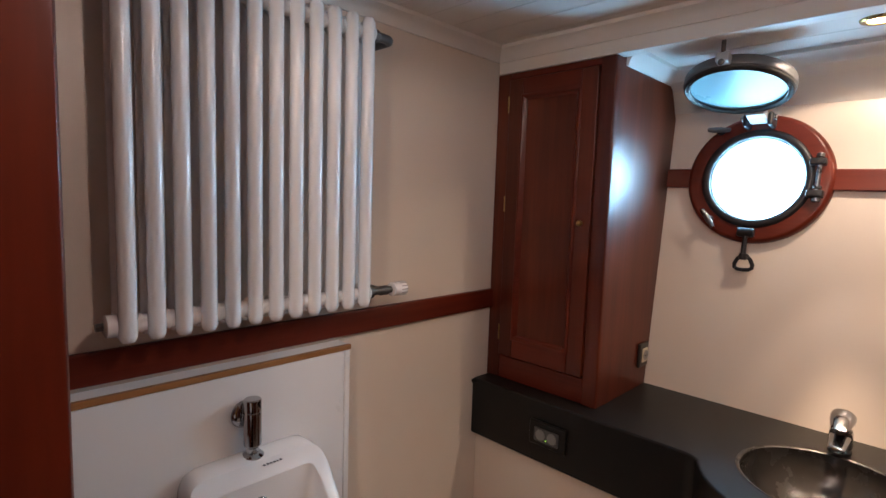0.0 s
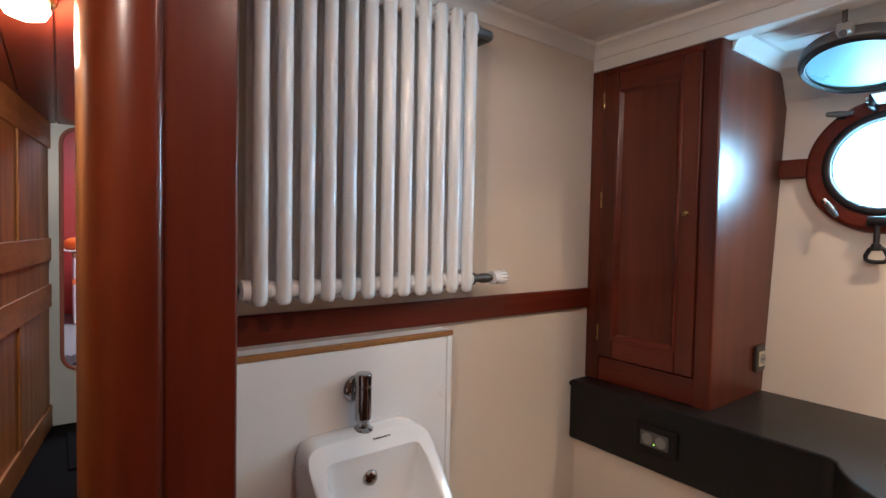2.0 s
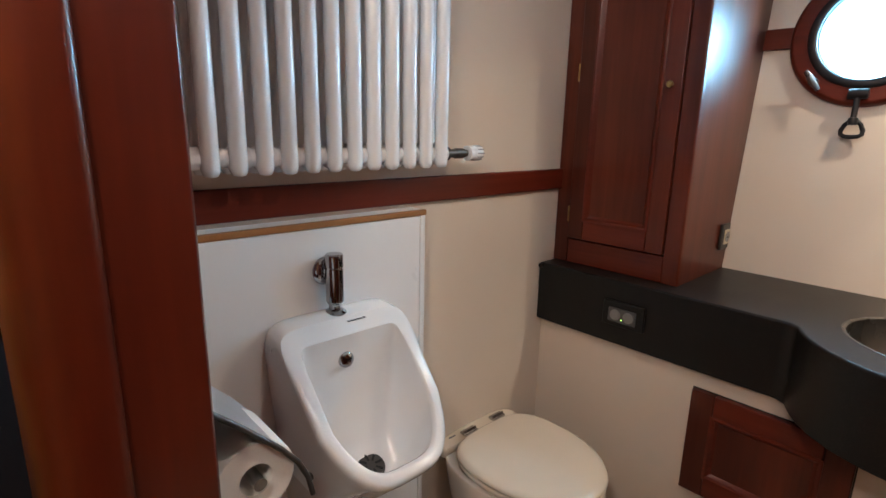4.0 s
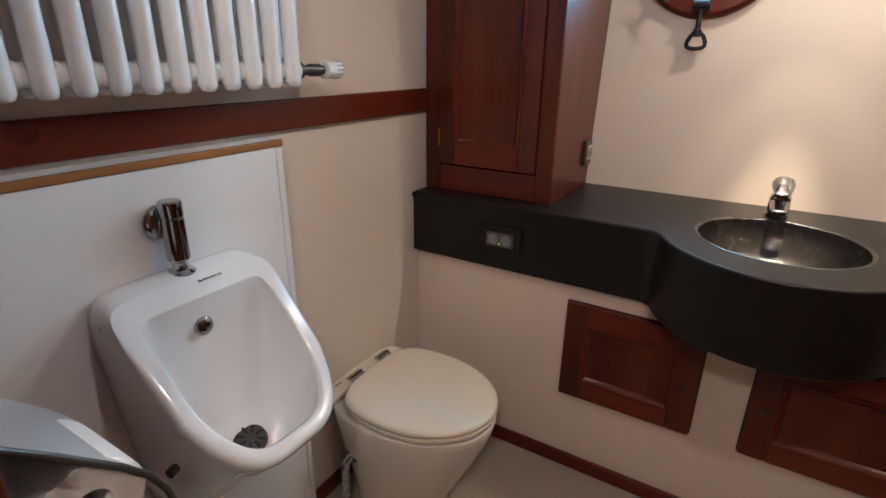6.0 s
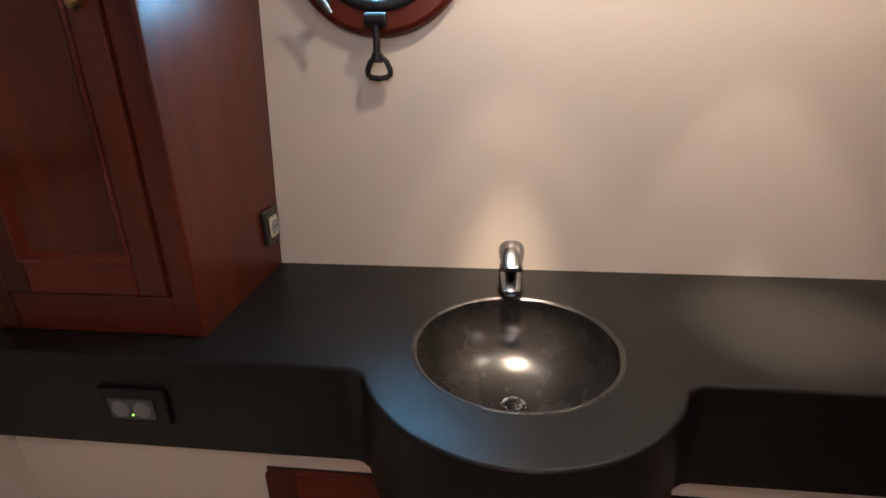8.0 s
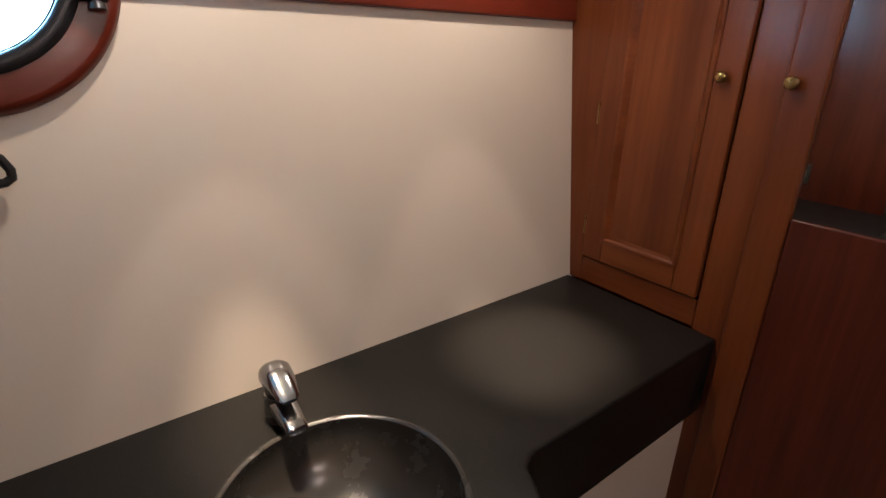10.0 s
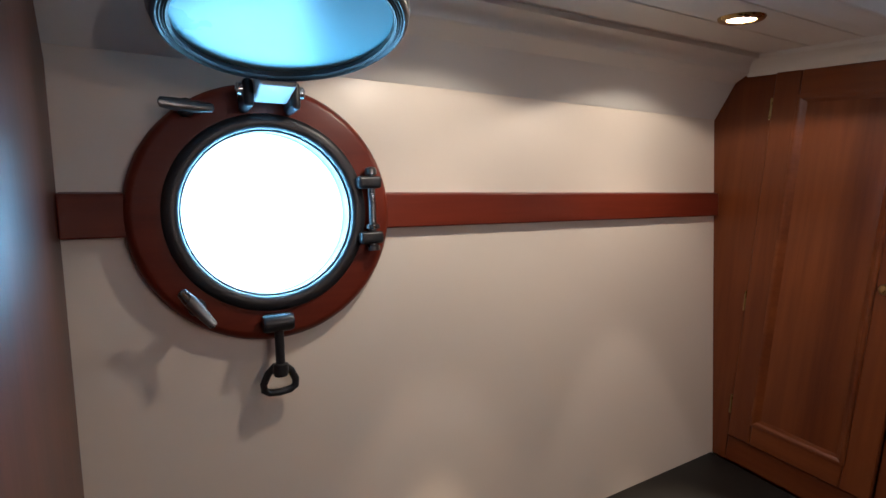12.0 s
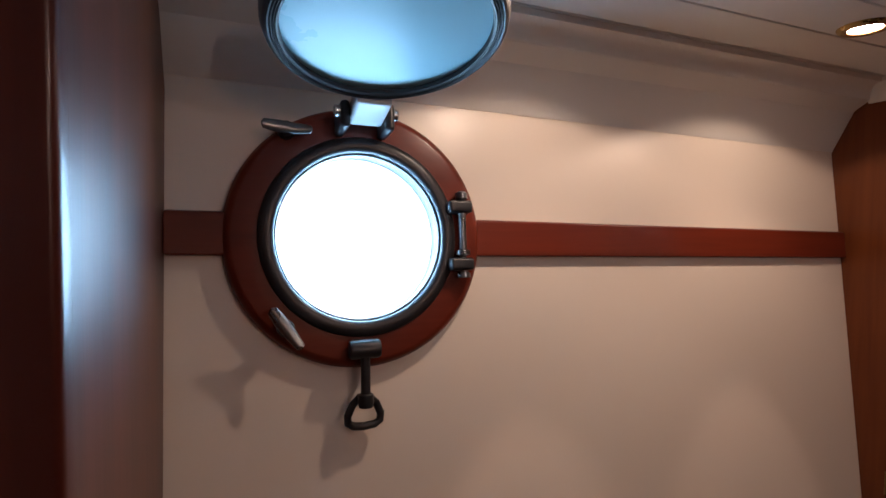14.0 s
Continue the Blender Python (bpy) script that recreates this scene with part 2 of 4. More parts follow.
M_LED = glow("green_indicator", (0.4, 1.0, 0.1), 2.0)
M_OUT = glow("bright_overcast_distance", (0.80, 0.93, 1.0), 5.0)


def mirror_mat():
    m = bpy.data.materials.new("mirror_silver")
    m.use_nodes = True
    b = m.node_tree.nodes["Principled BSDF"]
    b.inputs["Base Color"].default_value = (0.86, 0.88, 0.87, 1)
    b.inputs["Metallic"].default_value = 1.0
    b.inputs["Roughness"].default_value = 0.015
    return m


def glass_mat():
    m = bpy.data.materials.new("window_glass")
    m.use_nodes = True
    b = m.node_tree.nodes["Principled BSDF"]
    b.inputs["Base Color"].default_value = (0.93, 0.99, 0.98, 1)
    b.inputs["Transmission Weight"].default_value = 1.0
    b.inputs["Roughness"].default_value = 0.02
    b.inputs["IOR"].default_value = 1.45
    return m


M_MIRROR = mirror_mat()
M_GLASS = glass_mat()


# ---------------------------------------------------------------- mesh helpers
def thing(name, label, category, at=(0, 0, 0), group="", kind=""):
    ob = new(name)
    ob.empty_display_size = 0.05
    ob.location = at
    return tagged(ob, label, category, group, kind)


def keep_flats(me, angle):
    """Normals weighted by area, so that wide flat faces stay flat beside their rounded edges."""
    limit = math.cos(radians(min(angle * 1.6, 85)))
    near = [[] for _ in me.vertices]
    for p in me.polygons:
        n = p.normal.copy()
        for v in p.vertices:
            near[v].append((n, p.area))
    out = []
    for p in me.polygons:
        n = p.normal
        for v in p.vertices:
            total = Vector((0, 0, 0))
            for other, area in near[v]:
                if n.dot(other) > limit:
                    total += other * area
            out.append(total.normalized() if total.length > 1e-12 else n.copy())
    me.normals_split_custom_set(out)


def part(name, bm, material, parent=None, label="", angle=32):
    me = bpy.data.meshes.new(name)
    bmesh.ops.recalc_face_normals(bm, faces=bm.faces)
    for f in bm.faces:
        f.smooth = True
    bm.to_mesh(me)
    bm.free()
    me.set_sharp_from_angle(angle=radians(angle))
    keep_flats(me, angle)
    me.materials.append(material)
    ob = new(name, me)
    if parent is not None:
        ob.parent = parent
        if parent.type == "EMPTY":
            ob.matrix_parent_inverse = Matrix.Translation(parent.location).inverted()
    if label:
        ob["label"] = label
    return ob


def box(x0, x1, y0, y1, z0, z1, bevel=0.002, segs=2, bm=None):
    own = bm is None
    b2 = bmesh.new()
    bmesh.ops.create_cube(b2, size=1, matrix=Matrix.Translation(((x0 + x1) / 2, (y0 + y1) / 2, (z0 + z1) / 2)) @ Matrix.Diagonal((abs(x1 - x0), abs(y1 - y0), abs(z1 - z0), 1)))
    if bevel:
        bmesh.ops.bevel(b2, geom=b2.edges[:], offset=bevel, segments=segs, profile=0.5, affect="EDGES")
    if own:
        return b2
    join(bm, b2)
    return bm


def join(bm, other, m=None):
    """Adds other to bm, moved by m, and frees it."""
    if m is not None:
        bmesh.ops.transform(other, matrix=m, verts=other.verts)
    me = bpy.data.meshes.new("tmp")
    other.to_mesh(me)
    other.free()
    bm.from_mesh(me)
    bpy.data.meshes.remove(me)
    return bm


def rings(bm, loops, close=True, cap0=True, cap1=True):
    """Skins a row of closed loops of points, all of one length."""
    vs = [[bm.verts.new(p) for p in loop] for loop in loops]
    n = len(vs[0])
    for a, b in zip(vs, vs[1:]):
        for i in range(n if close else n - 1):
            bm.faces.new((a[i], a[(i + 1) % n], b[(i + 1) % n], b[i]))
    if cap0:
        bm.faces.new(vs[0])
    if cap1:
        bm.faces.new(vs[-1][::-1])
    return bm


def axes_of(d):
    d = Vector(d).normalized()
    u = d.orthogonal().normalized()
    return u, d.cross(u), d


def lathe(profile, at, axis=(0, 0, 1), n=32, bm=None, cap0=True, cap1=True):
    """profile: rows of (radius, height) along the axis."""
    bm = bm or bmesh.new()
    u, v, d = axes_of(axis)
    at = Vector(at)
    loops = []
    for r, h in profile:
        r = max(r, 1e-5)
        loops.append([at + d * h + (u * math.cos(2 * math.pi * k / n) + v * math.sin(2 * math.pi * k / n)) * r for k in range(n)])
    return rings(bm, loops, True, cap0, cap1)


def ring_of(profile, at, axis, n=64, bm=None):
    """A closed profile (radius, height) turned about the axis: a ring."""
    bm = bm or bmesh.new()
    u, v, d = axes_of(axis)
    at = Vector(at)
    vs = [[bm.verts.new(at + d * h + (u * math.cos(2 * math.pi * k / n) + v * math.sin(2 * math.pi * k / n)) * r) for r, h in profile] for k in range(n)]
    for k in range(n):
        a, b = vs[k], vs[(k + 1) % n]
        for i in range(len(profile)):
            j = (i + 1) % len(profile)
            bm.faces.new((a[i], a[j], b[j], b[i]))
    return bm


def rod(a, b, r, n=16, bm=None, r2=None, round_end=0.0):
    a, b = Vector(a), Vector(b)
    length = (b - a).length
    r2 = r if r2 is None else r2
    if round_end:
        e = round_end
        prof = [(r - e, 0), (r - 0.3 * e, 0.3 * e), (r, e), (r2, length - e), (r2 - 0.3 * e, length - 0.3 * e), (r2 - e, length)]
    else:
        prof = [(r, 0), (r2, length)]
    return lathe(prof, a, b - a, n, bm)


def sweep(points, r, n=12, closed=False, bm=None):
    """A round tube along points."""
    bm = bm or bmesh.new()
    pts = [Vector(p) for p in points]
    m = len(pts)
    loops, u = [], None
    for i, p in enumerate(pts):
        d = (pts[(i + 1) % m] - pts[i - 1]) if closed else (pts[min(i + 1, m - 1)] - pts[max(i - 1, 0)])
        d.normalize()
        u = d.orthogonal().normalized() if u is None else (u - d * u.dot(d)).normalized()
        v = d.cross(u)
        loops.append([p + (u * math.cos(2 * math.pi * k / n) + v * math.sin(2 * math.pi * k / n)) * r for k in range(n)])
    if closed:
        rings(bm, loops + [loops[0]], True, False, False)
        bmesh.ops.remove_doubles(bm, verts=bm.verts, dist=1e-6)
        return bm
    return rings(bm, loops)


def prism(outline, z0, z1, bevel=0.0, bm=None, segs=2):
    """An upright prism over an outline of (x, y)."""
    b2 = bmesh.new()
    rings(b2, [[(x, y, z0) for x, y in outline], [(x, y, z1) for x, y in outline]])
    if bevel:
        bmesh.ops.bevel(b2, geom=b2.edges[:], offset=bevel, segments=segs, profile=0.5, affect="EDGES")
    return b2 if bm is None else join(bm, b2)


def bar_along(outline, a, b, bevel=0.0):
    """A section (u across, v up) run from a to b, level."""
    a, b = Vector(a), Vector(b)
    d = (b - a).normalized()
    side = d.cross(Vector((0, 0, 1)))
    bm = bmesh.new()
    rings(bm, [[p + side * u + Vector((0, 0, v)) for u, v in outline] for p in (a, b)])
    if bevel:
        bmesh.ops.bevel(bm, geom=bm.edges[:], offset=bevel, segments=2, profile=0.5, affect="EDGES")
    return bm


def single(name, bm, material, label, category, group="", kind="", angle=32):
    return tagged(part(name, bm, material, angle=angle), label, category, group, kind)


def arc(cx, cy, r, a0, a1, n):
    return [(cx + r * math.cos(radians(a0 + (a1 - a0) * k / n)), cy + r * math.sin(radians(a0 + (a1 - a0) * k / n))) for k in range(n + 1)]


# ---------------------------------------------------------------- structure
WALL_Y = 1.115          # radiator bulkhead
LOCK_Y = -0.70          # locker front
LOW_X = 1.217           # panel under the counter
JAMB_Y = 0.622
DOOR_Y = -0.17          # the doorway's other jamb
single("floor", box(-0.02, LOW_X + 0.4, LOCK_Y - 0.3, WALL_Y + 0.05, -0.05, 0.0, 0), M_FLOOR, "beige vinyl bathroom floor", "floor", kind="structure")
single("wall_north", box(-0.09, 1.95, WALL_Y, WALL_Y + 0.06, 0.0, 2.0, 0), M_WALL, "cream laminate bulkhead behind the radiator", "wall", kind="structure")


def hull_lining():
    bm = bmesh.new()
    r = 0.150
    y0, y1, z0, z1 = LOCK_Y - 0.05, WALL_Y + 0.02, 0.55, 1.735
    outer = [bm.verts.new((0, y, z)) for y, z in ((y0, z0), (y1, z0), (y1, z1), (y0, z1))]
    hole = [bm.verts.new((0, PORT.y + r * math.cos(2 * math.pi * k / 64), PORT.z + r * math.sin(2 * math.pi * k / 64))) for k in range(64)]
    edges = [bm.edges.new((a, b)) for loop in (outer, hole) for a, b in zip(loop, loop[1:] + loop[:1])]
    bmesh.ops.triangle_fill(bm, use_beauty=True, edges=edges)
    inside = [f for f in bm.faces if (f.calc_center_median() - Vector((0, PORT.y, PORT.z))).length < r * 0.98]
    bmesh.ops.delete(bm, geom=inside, context="FACES")
    out = bmesh.ops.extrude_face_region(bm, geom=bm.faces[:])
    moved = [g for g in out["geom"] if isinstance(g, bmesh.types.BMVert)]
    back = set(moved)
    for v in bm.verts:
        v.co.x = hull_x(v.co.z) + (0.05 if v in back else 0.0)
    return bm


single("wall_east", hull_lining(), M_WALL, "cream laminate hull lining with a round porthole opening", "wall", kind="structure")
# slanted strip between lining and side deck
bm = bmesh.new()
b0 = 1.655
rings(bm, [[(hull_x(z) - 0.001, y, z), (b0, y, 1.806), (b0 + 0.05, y, 1.85), (hull_x(z) + 0.06, y, z)] for y, z in ((LOCK_Y - 0.05, 1.702), (WALL_Y + 0.02, 1.726))])
single("wall_east_upper", bm, M_CEIL, "slanted white panel under the side deck", "wall", kind="structure")


def soffit():
    bm = bmesh.new()
    edges = [1.285, 1.385, 1.485, 1.585, 1.69]
    for a, b in zip(edges, edges[1:]):
        box(a + 0.0014, b - 0.0014, LOCK_Y - 0.05, WALL_Y + 0.02, SOFFIT, SOFFIT + 0.02, 0.002, 1, bm)
    box(1.28, 1.75, LOCK_Y - 0.05, WALL_Y + 0.02, SOFFIT + 0.008, SOFFIT + 0.04, 0, 1, bm)
    return bm


single("ceiling_side_deck", soffit(), M_CEIL, "white plank ceiling over the washbasin", "ceiling", kind="structure")


def main_ceiling():
    bm = bmesh.new()
    n, x0, x1 = 13, -0.02, 1.30
    w = (x1 - x0) / n
    for k in range(n):
        box(x0 + k * w + 0.0006, x0 + (k + 1) * w - 0.0006, LOCK_Y - 0.05, WALL_Y + 0.02, CEIL, CEIL + 0.02, 0.0012, 1, bm)
    box(x0, x1, LOCK_Y - 0.05, WALL_Y + 0.02, CEIL + 0.006, CEIL + 0.04, 0, 1, bm)
    return bm


single("ceiling", main_ceiling(), M_CEIL, "glossy white plank ceiling", "ceiling", kind="structure")
# carlin between the two ceilings, with its cove
single("trim_carlin", bar_along([(0, 0), (0.05, 0), (0.05, 0.09), (0, 0.09)], (1.262, LOCK_Y, 1.822), (1.262, WALL_Y, 1.822), 0.004), M_CEIL, "white deck beam casing between the two ceilings", "beam", kind="structure")
cove = [(0, 0), (0.0, -0.045), (-0.006, -0.045), (-0.010, -0.030), (-0.020, -0.018), (-0.034, -0.010), (-0.036, 0)]
single("trim_cove_carlin", bar_along(cove, (1.262, LOCK_Y, CEIL), (1.262, WALL_Y, CEIL)), M_CEIL, "white cove moulding along the deck beam", "moulding", kind="structure", angle=20)
single("trim_cove_north", bar_along([(u, v) for u, v in cove], (1.262, WALL_Y, CEIL), (-0.02, WALL_Y, CEIL)), M_CEIL, "white cove moulding above the radiator", "moulding", kind="structure", angle=20)
cove2 = [(0.004, 0.0), (0.004, -0.058), (-0.004, -0.061), (-0.008, -0.058), (-0.040, -0.038), (-0.043, -0.039), (-0.046, -0.036), (-0.047, -0.030), (-0.053, -0.021), (-0.062, -0.014), (-0.074, -0.010), (-0.080, -0.010), (-0.082, -0.006), (-0.082, 0)]
single("trim_cove_east", bar_along(cove2, (1.672, LOCK_Y, SOFFIT), (1.672, WALL_Y, SOFFIT)), M_CEIL, "white moulding under the side deck", "moulding", kind="structure", angle=20)
single("trim_cove_locker", bar_along(cove, (1.314, LOCK_Y, SOFFIT), (1.630, LOCK_Y, SOFFIT)), M_CEIL, "white cove moulding above the locker", "moulding", kind="structure", angle=20)
single("trim_cove_cabinet", bar_along(cove, (1.630, 0.6995, SOFFIT), (1.314, 0.6995, SOFFIT)), M_CEIL, "white cove moulding beside the tall cabinet", "moulding", kind="structure", angle=20)
# outer hull plating behind the lining
single("wall_hull_outer", box(1.95, 1.97, LOCK_Y - 0.1, 0.20, 0, 2.0, 0), M_GREYPAINT, "steel hull plating behind the lining", "wall", kind="structure")

# under-counter panel
single("wall_under_counter", box(LOW_X, LOW_X + 0.02, LOCK_Y, WALL_Y, 0.0, 0.64, 0.001), M_WALL, "cream panel under the washbasin counter", "wall", kind="structure")
single("baseboard", box(LOW_X - 0.014, LOW_X, LOCK_Y, WALL_Y, 0.0, 0.045, 0.003), M_MAHOG_Y, "dark red mahogany skirting under the counter", "baseboard", kind="structure")
single("baseboard_north", box(0.665, LOW_X - 0.014, WALL_Y - 0.014, WALL_Y, 0.0, 0.045, 0.003), M_MAHOG_X, "dark red mahogany skirting behind the toilet", "baseboard", kind="structure")
# rails
single("trim_rail_north", box(0.0, 1.262, WALL_Y - 0.016, WALL_Y, 1.047, 1.110, 0.004), M_MAHOG_X, "varnished mahogany rail on the bulkhead under the radiator", "rail", kind="structure")


def hull_rail(y0, y1):
    bm = bmesh.new()
    z0, z1 = 1.466, 1.528
    loops = []
    for y in (y0, y1):
        d = 0.0145 * (y - 0.2)      # the rail follows the sheer
        loops.append([(hull_x(z0), y, z0 + d), (hull_x(z0) - 0.016, y, z0 + 0.002 + d), (hull_x(z1) - 0.016, y, z1 - 0.002 + d), (hull_x(z1), y, z1 + d)])
    rings(bm, loops)
    bmesh.ops.bevel(bm, geom=bm.edges[:], offset=0.003, segments=2, profile=0.5, affect="EDGES")
    return bm


single("trim_rail_east", hull_rail(LOCK_Y, PORT.y - 0.186), M_MAHOG_Y, "varnished mahogany rail along the hull lining", "rail", kind="structure")
single("trim_rail_east_short", hull_rail(PORT.y + 0.186, 0.70), M_MAHOG_Y, "short mahogany rail between porthole and cabinet", "rail", kind="structure")

# partition to the corridor with the doorway
single("wall_west", box(-0.09, 0.0, JAMB_Y + 0.03, WALL_Y, 0.0, 2.0, 0.001), M_MAHOG, "mahogany partition between bathroom and corridor", "wall", kind="structure")
single("wall_west_far", box(-0.09, 0.0, LOCK_Y - 0.05, DOOR_Y - 0.03, 0.0, 2.0, 0.001), M_MAHOG, "mahogany partition beside the doorway", "wall", kind="structure")


def jamb(y, s):
    """Door post: flat inner board, a small step, then a rounded nosing on the corridor side."""
    outline = [(-0.004, y), (0.0, y + s * 0.004), (0.0, y + s * 0.05), (-0.09, y + s * 0.05), (-0.136, y + s * 0.11), (-0.142, y + s * 0.10)]
    nose = [(-0.139, y + s * 0.052), (-0.1365, y + s * 0.032), (-0.131, y + s * 0.016), (-0.122, y + s * 0.004), (-0.111, y - s * 0.004), (-0.096, y - s * 0.0085), (-0.0815, y - s * 0.0090), (-0.0765, y - s * 0.0075), (-0.0740, y - s * 0.0035), (-0.0732, y)]
    return prism(outline + nose, 0.0, 2.0)


single("door_jamb_1", jamb(JAMB_Y, 1), M_MAHOG_POST, "dark varnished mahogany door post with rounded nosing", "door jamb", kind="structure")
single("door_jamb_2", jamb(DOOR_Y, -1), M_MAHOG, "dark varnished mahogany door post of the doorway", "door jamb", kind="structure")
single("door_head", box(-0.142, 0.0, DOOR_Y - 0.05, JAMB_Y + 0.05, 1.93, 2.05, 0.004), M_MAHOG_Y, "mahogany head of the doorway", "door head", kind="structure")


# ---------------------------------------------------------------- panelled doors
def panel_door(parent, o, u, n, w, h, stile, material, rail_material, name="door", rails_w=None, bottom=None):
    """A framed door with a moulded, sunk panel. o: lower corner; u: along its width; n: out of its face."""
    o, u, n = Vector(o), Vector(u), Vector(n)
    up = Vector((0, 0, 1))
    rw = rails_w or stile
    rb = bottom or rw
    m = Matrix((u, n, up)).transposed().to_4x4()
    m.translation = o

    def piece(pname, a0, a1, c0, c1, b0, b1, mt, par, bev=0.003):
        b = box(a0, a1, c0, c1, b0, b1, bev)
        bmesh.ops.transform(b, matrix=m, verts=b.verts)
        return part(pname, b, mt, par)

    leaf = piece(name, 0.004, w - 0.004, -0.012, -0.004, 0.004, h - 0.004, material, parent, 0)
    for a in (0, w - stile):
        piece("stile", a, a + stile, -0.016, 0.004, 0, h, material, leaf)
    piece("rail", stile + 0.0004, w - stile - 0.0004, -0.016, 0.004, h - rw, h, rail_material, leaf)
    piece("rail", stile + 0.0004, w - stile - 0.0004, -0.016, 0.004, 0, rb, rail_material, leaf)
    # raised moulding round the panel, mitred
    sec = [(0.0, -0.008), (0.0, 0.006), (0.004, 0.0085), (0.009, 0.007), (0.013, 0.001), (0.019, -0.003), (0.021, -0.008)]
    a0, a1, b0, b1 = stile - 0.003, w - stile + 0.003, rb - 0.003, h - rw + 0.003
    bm = bmesh.new()
    loops = []
    for ca, cb, sa, sb in ((a0, b0, 1, 1), (a1, b0, -1, 1), (a1, b1, -1, -1), (a0, b1, 1, -1)):
        loops.append([m @ Vector((ca + sa * d, c, cb + sb * d)) for d, c in sec])
    rings(bm, loops + [loops[0]], True, False, False)
    bmesh.ops.remove_doubles(bm, verts=bm.verts, dist=1e-6)
    part("moulding", bm, rail_material, leaf)
    return leaf


def knob(parent, at, n, material, r=0.011):
    return part("knob", lathe([(r * 0.55, 0), (r * 0.5, 0.006), (r * 0.6, 0.009), (r, 0.012), (r * 1.02, 0.016), (r * 0.8, 0.020), (r * 0.3, 0.0215)], at, n, 20), material, parent, "small round metal knob")


def hinge_leaf(parent, at, r=0.0035, h=0.05):
    return part("hinge", rod((at[0], at[1], at[2] - h / 2), (at[0], at[1], at[2] + h / 2), r, 10), M_BRASS, parent, "small brass hinge")


# ---------------------------------------------------------------- tall cabinet on the counter
def corner_cabinet():
    t = thing("wall_cabinet", "dark varnished mahogany cabinet standing on the black counter", "cabinet", (1.45, 0.9, 0.811))
    x0, y0, z0, z1 = 1.262, 0.70, 0.811, 1.866
    # side with the cut-off upper rear corner
    def side(y):
        b = bmesh.new()
        prof = [(x0 + 0.0175, z0), (hull_x(z0) - 0.002, z0), (hull_x(1.70) - 0.002, 1.70), (1.652, 1.806), (1.628, 1.842), (1.314, 1.842), (1.314, 1.82), (x0 + 0.0175, 1.82)]
        rings(b, [[(x, yy, z) for x, z in prof] for yy in (y, y + 0.018)])
        return b
    part("side_panel", side(y0), M_MAHOG, t, "glossy mahogany side panel")
    part("side_panel", side(WALL_Y - 0.020), M_MAHOG, t)
    part("stile", prism([(x0 + 0.0174, y0), (x0 + 0.0174, y0 + 0.046), (x0 - 0.002, y0 + 0.046), (x0 - 0.002, y0 + 0.006), (x0 - 0.0006, y0 + 0.0022), (x0 + 0.0036, y0)], z0, 1.82), M_MAHOG, t)
    part("stile", box(x0 - 0.002, x0 + 0.018, 1.062, WALL_Y - 0.002, z0, 1.82, 0.003), M_MAHOG, t)
    part("rail", box(x0 - 0.001, x0 + 0.018, y0 + 0.0465, 1.0615, z0, 0.889, 0.003), M_MAHOG_Y, t)
    part("rail", box(x0 - 0.001, x0 + 0.018, y0 + 0.0465, 1.0615, 1.800, 1.82, 0.003), M_MAHOG_Y, t)
    d = panel_door(t, (x0 - 0.007, 1.0595, 0.893), (0, -1, 0), (-1, 0, 0), 0.311, 0.904, 0.052, M_MAHOG, M_MAHOG_Y, bottom=0.062)
    knob(d, (x0 - 0.011, 0.775, 1.352), (-1, 0, 0), M_BRASS, 0.009)
    for z in (0.97, 1.40, 1.72):
        hinge_leaf(d, (x0 - 0.008, 1.0615, z))
    return t


corner_cabinet()


def wall_socket():
    t = thing("power_socket", "cream power socket with a brass plate on the cabinet side", "socket", (1.56, 0.70, 0.92))
    part("plate", box(1.528, 1.592, 0.690, 0.7005, 0.878, 0.958, 0.004, 3), M_DULL, t, "dull metal cover plate")
    part("insert", box(1.541, 1.579, 0.686, 0.6895, 0.895, 0.941, 0.003, 2), M_SOCKET, t, "cream plastic insert")
    part("well", lathe([(0.016, 0), (0.016, 0.0016), (0.012, 0.0018)], (1.56, 0.6858, 0.918), (0, -1, 0), 24), M_GREY, t)
    for s in (-1, 1):
        part("pin_hole", lathe([(0.0028, 0), (0.0026, 0.0009)], (1.56 + s * 0.0065, 0.6839, 0.918), (0, -1, 0), 10), M_RUBBER, t)


wall_socket()

# ---------------------------------------------------------------- counter with basin
BAS = (1.282, 0.150, 0.174)


def counter_outline(inset):
    r = 0.262 - inset
    cx, cy = 1.262, 0.145
    xf = 1.190 + inset
    pts = [(1.70, WALL_Y - 0.001 - inset), (xf, WALL_Y - 0.001 - inset)]
    ang = math.degrees(math.acos((cx - xf) / r)) if cx - xf < r else 0
    hi = 180 - ang
    f = 0.030
    # left shoulder with a small hollow corner, bulge, right shoulder
    ya, yb = cy + r * math.sin(radians(hi)), cy - r * math.sin(radians(hi))
    pts += [(xf, ya + f), (xf - 0.003, ya + f * 0.5), (xf - 0.012, ya + 0.002)]
    pts += arc(cx, cy, r, hi + 4, 360 - hi - 4, 40)
    pts += [(xf - 0.012, yb - 0.002), (xf - 0.003, yb - f * 0.5), (xf, yb - f)]
    pts += [(xf, LOCK_Y + 0.001 + inset), (1.70, LOCK_Y + 0.001 + inset)]
    return pts


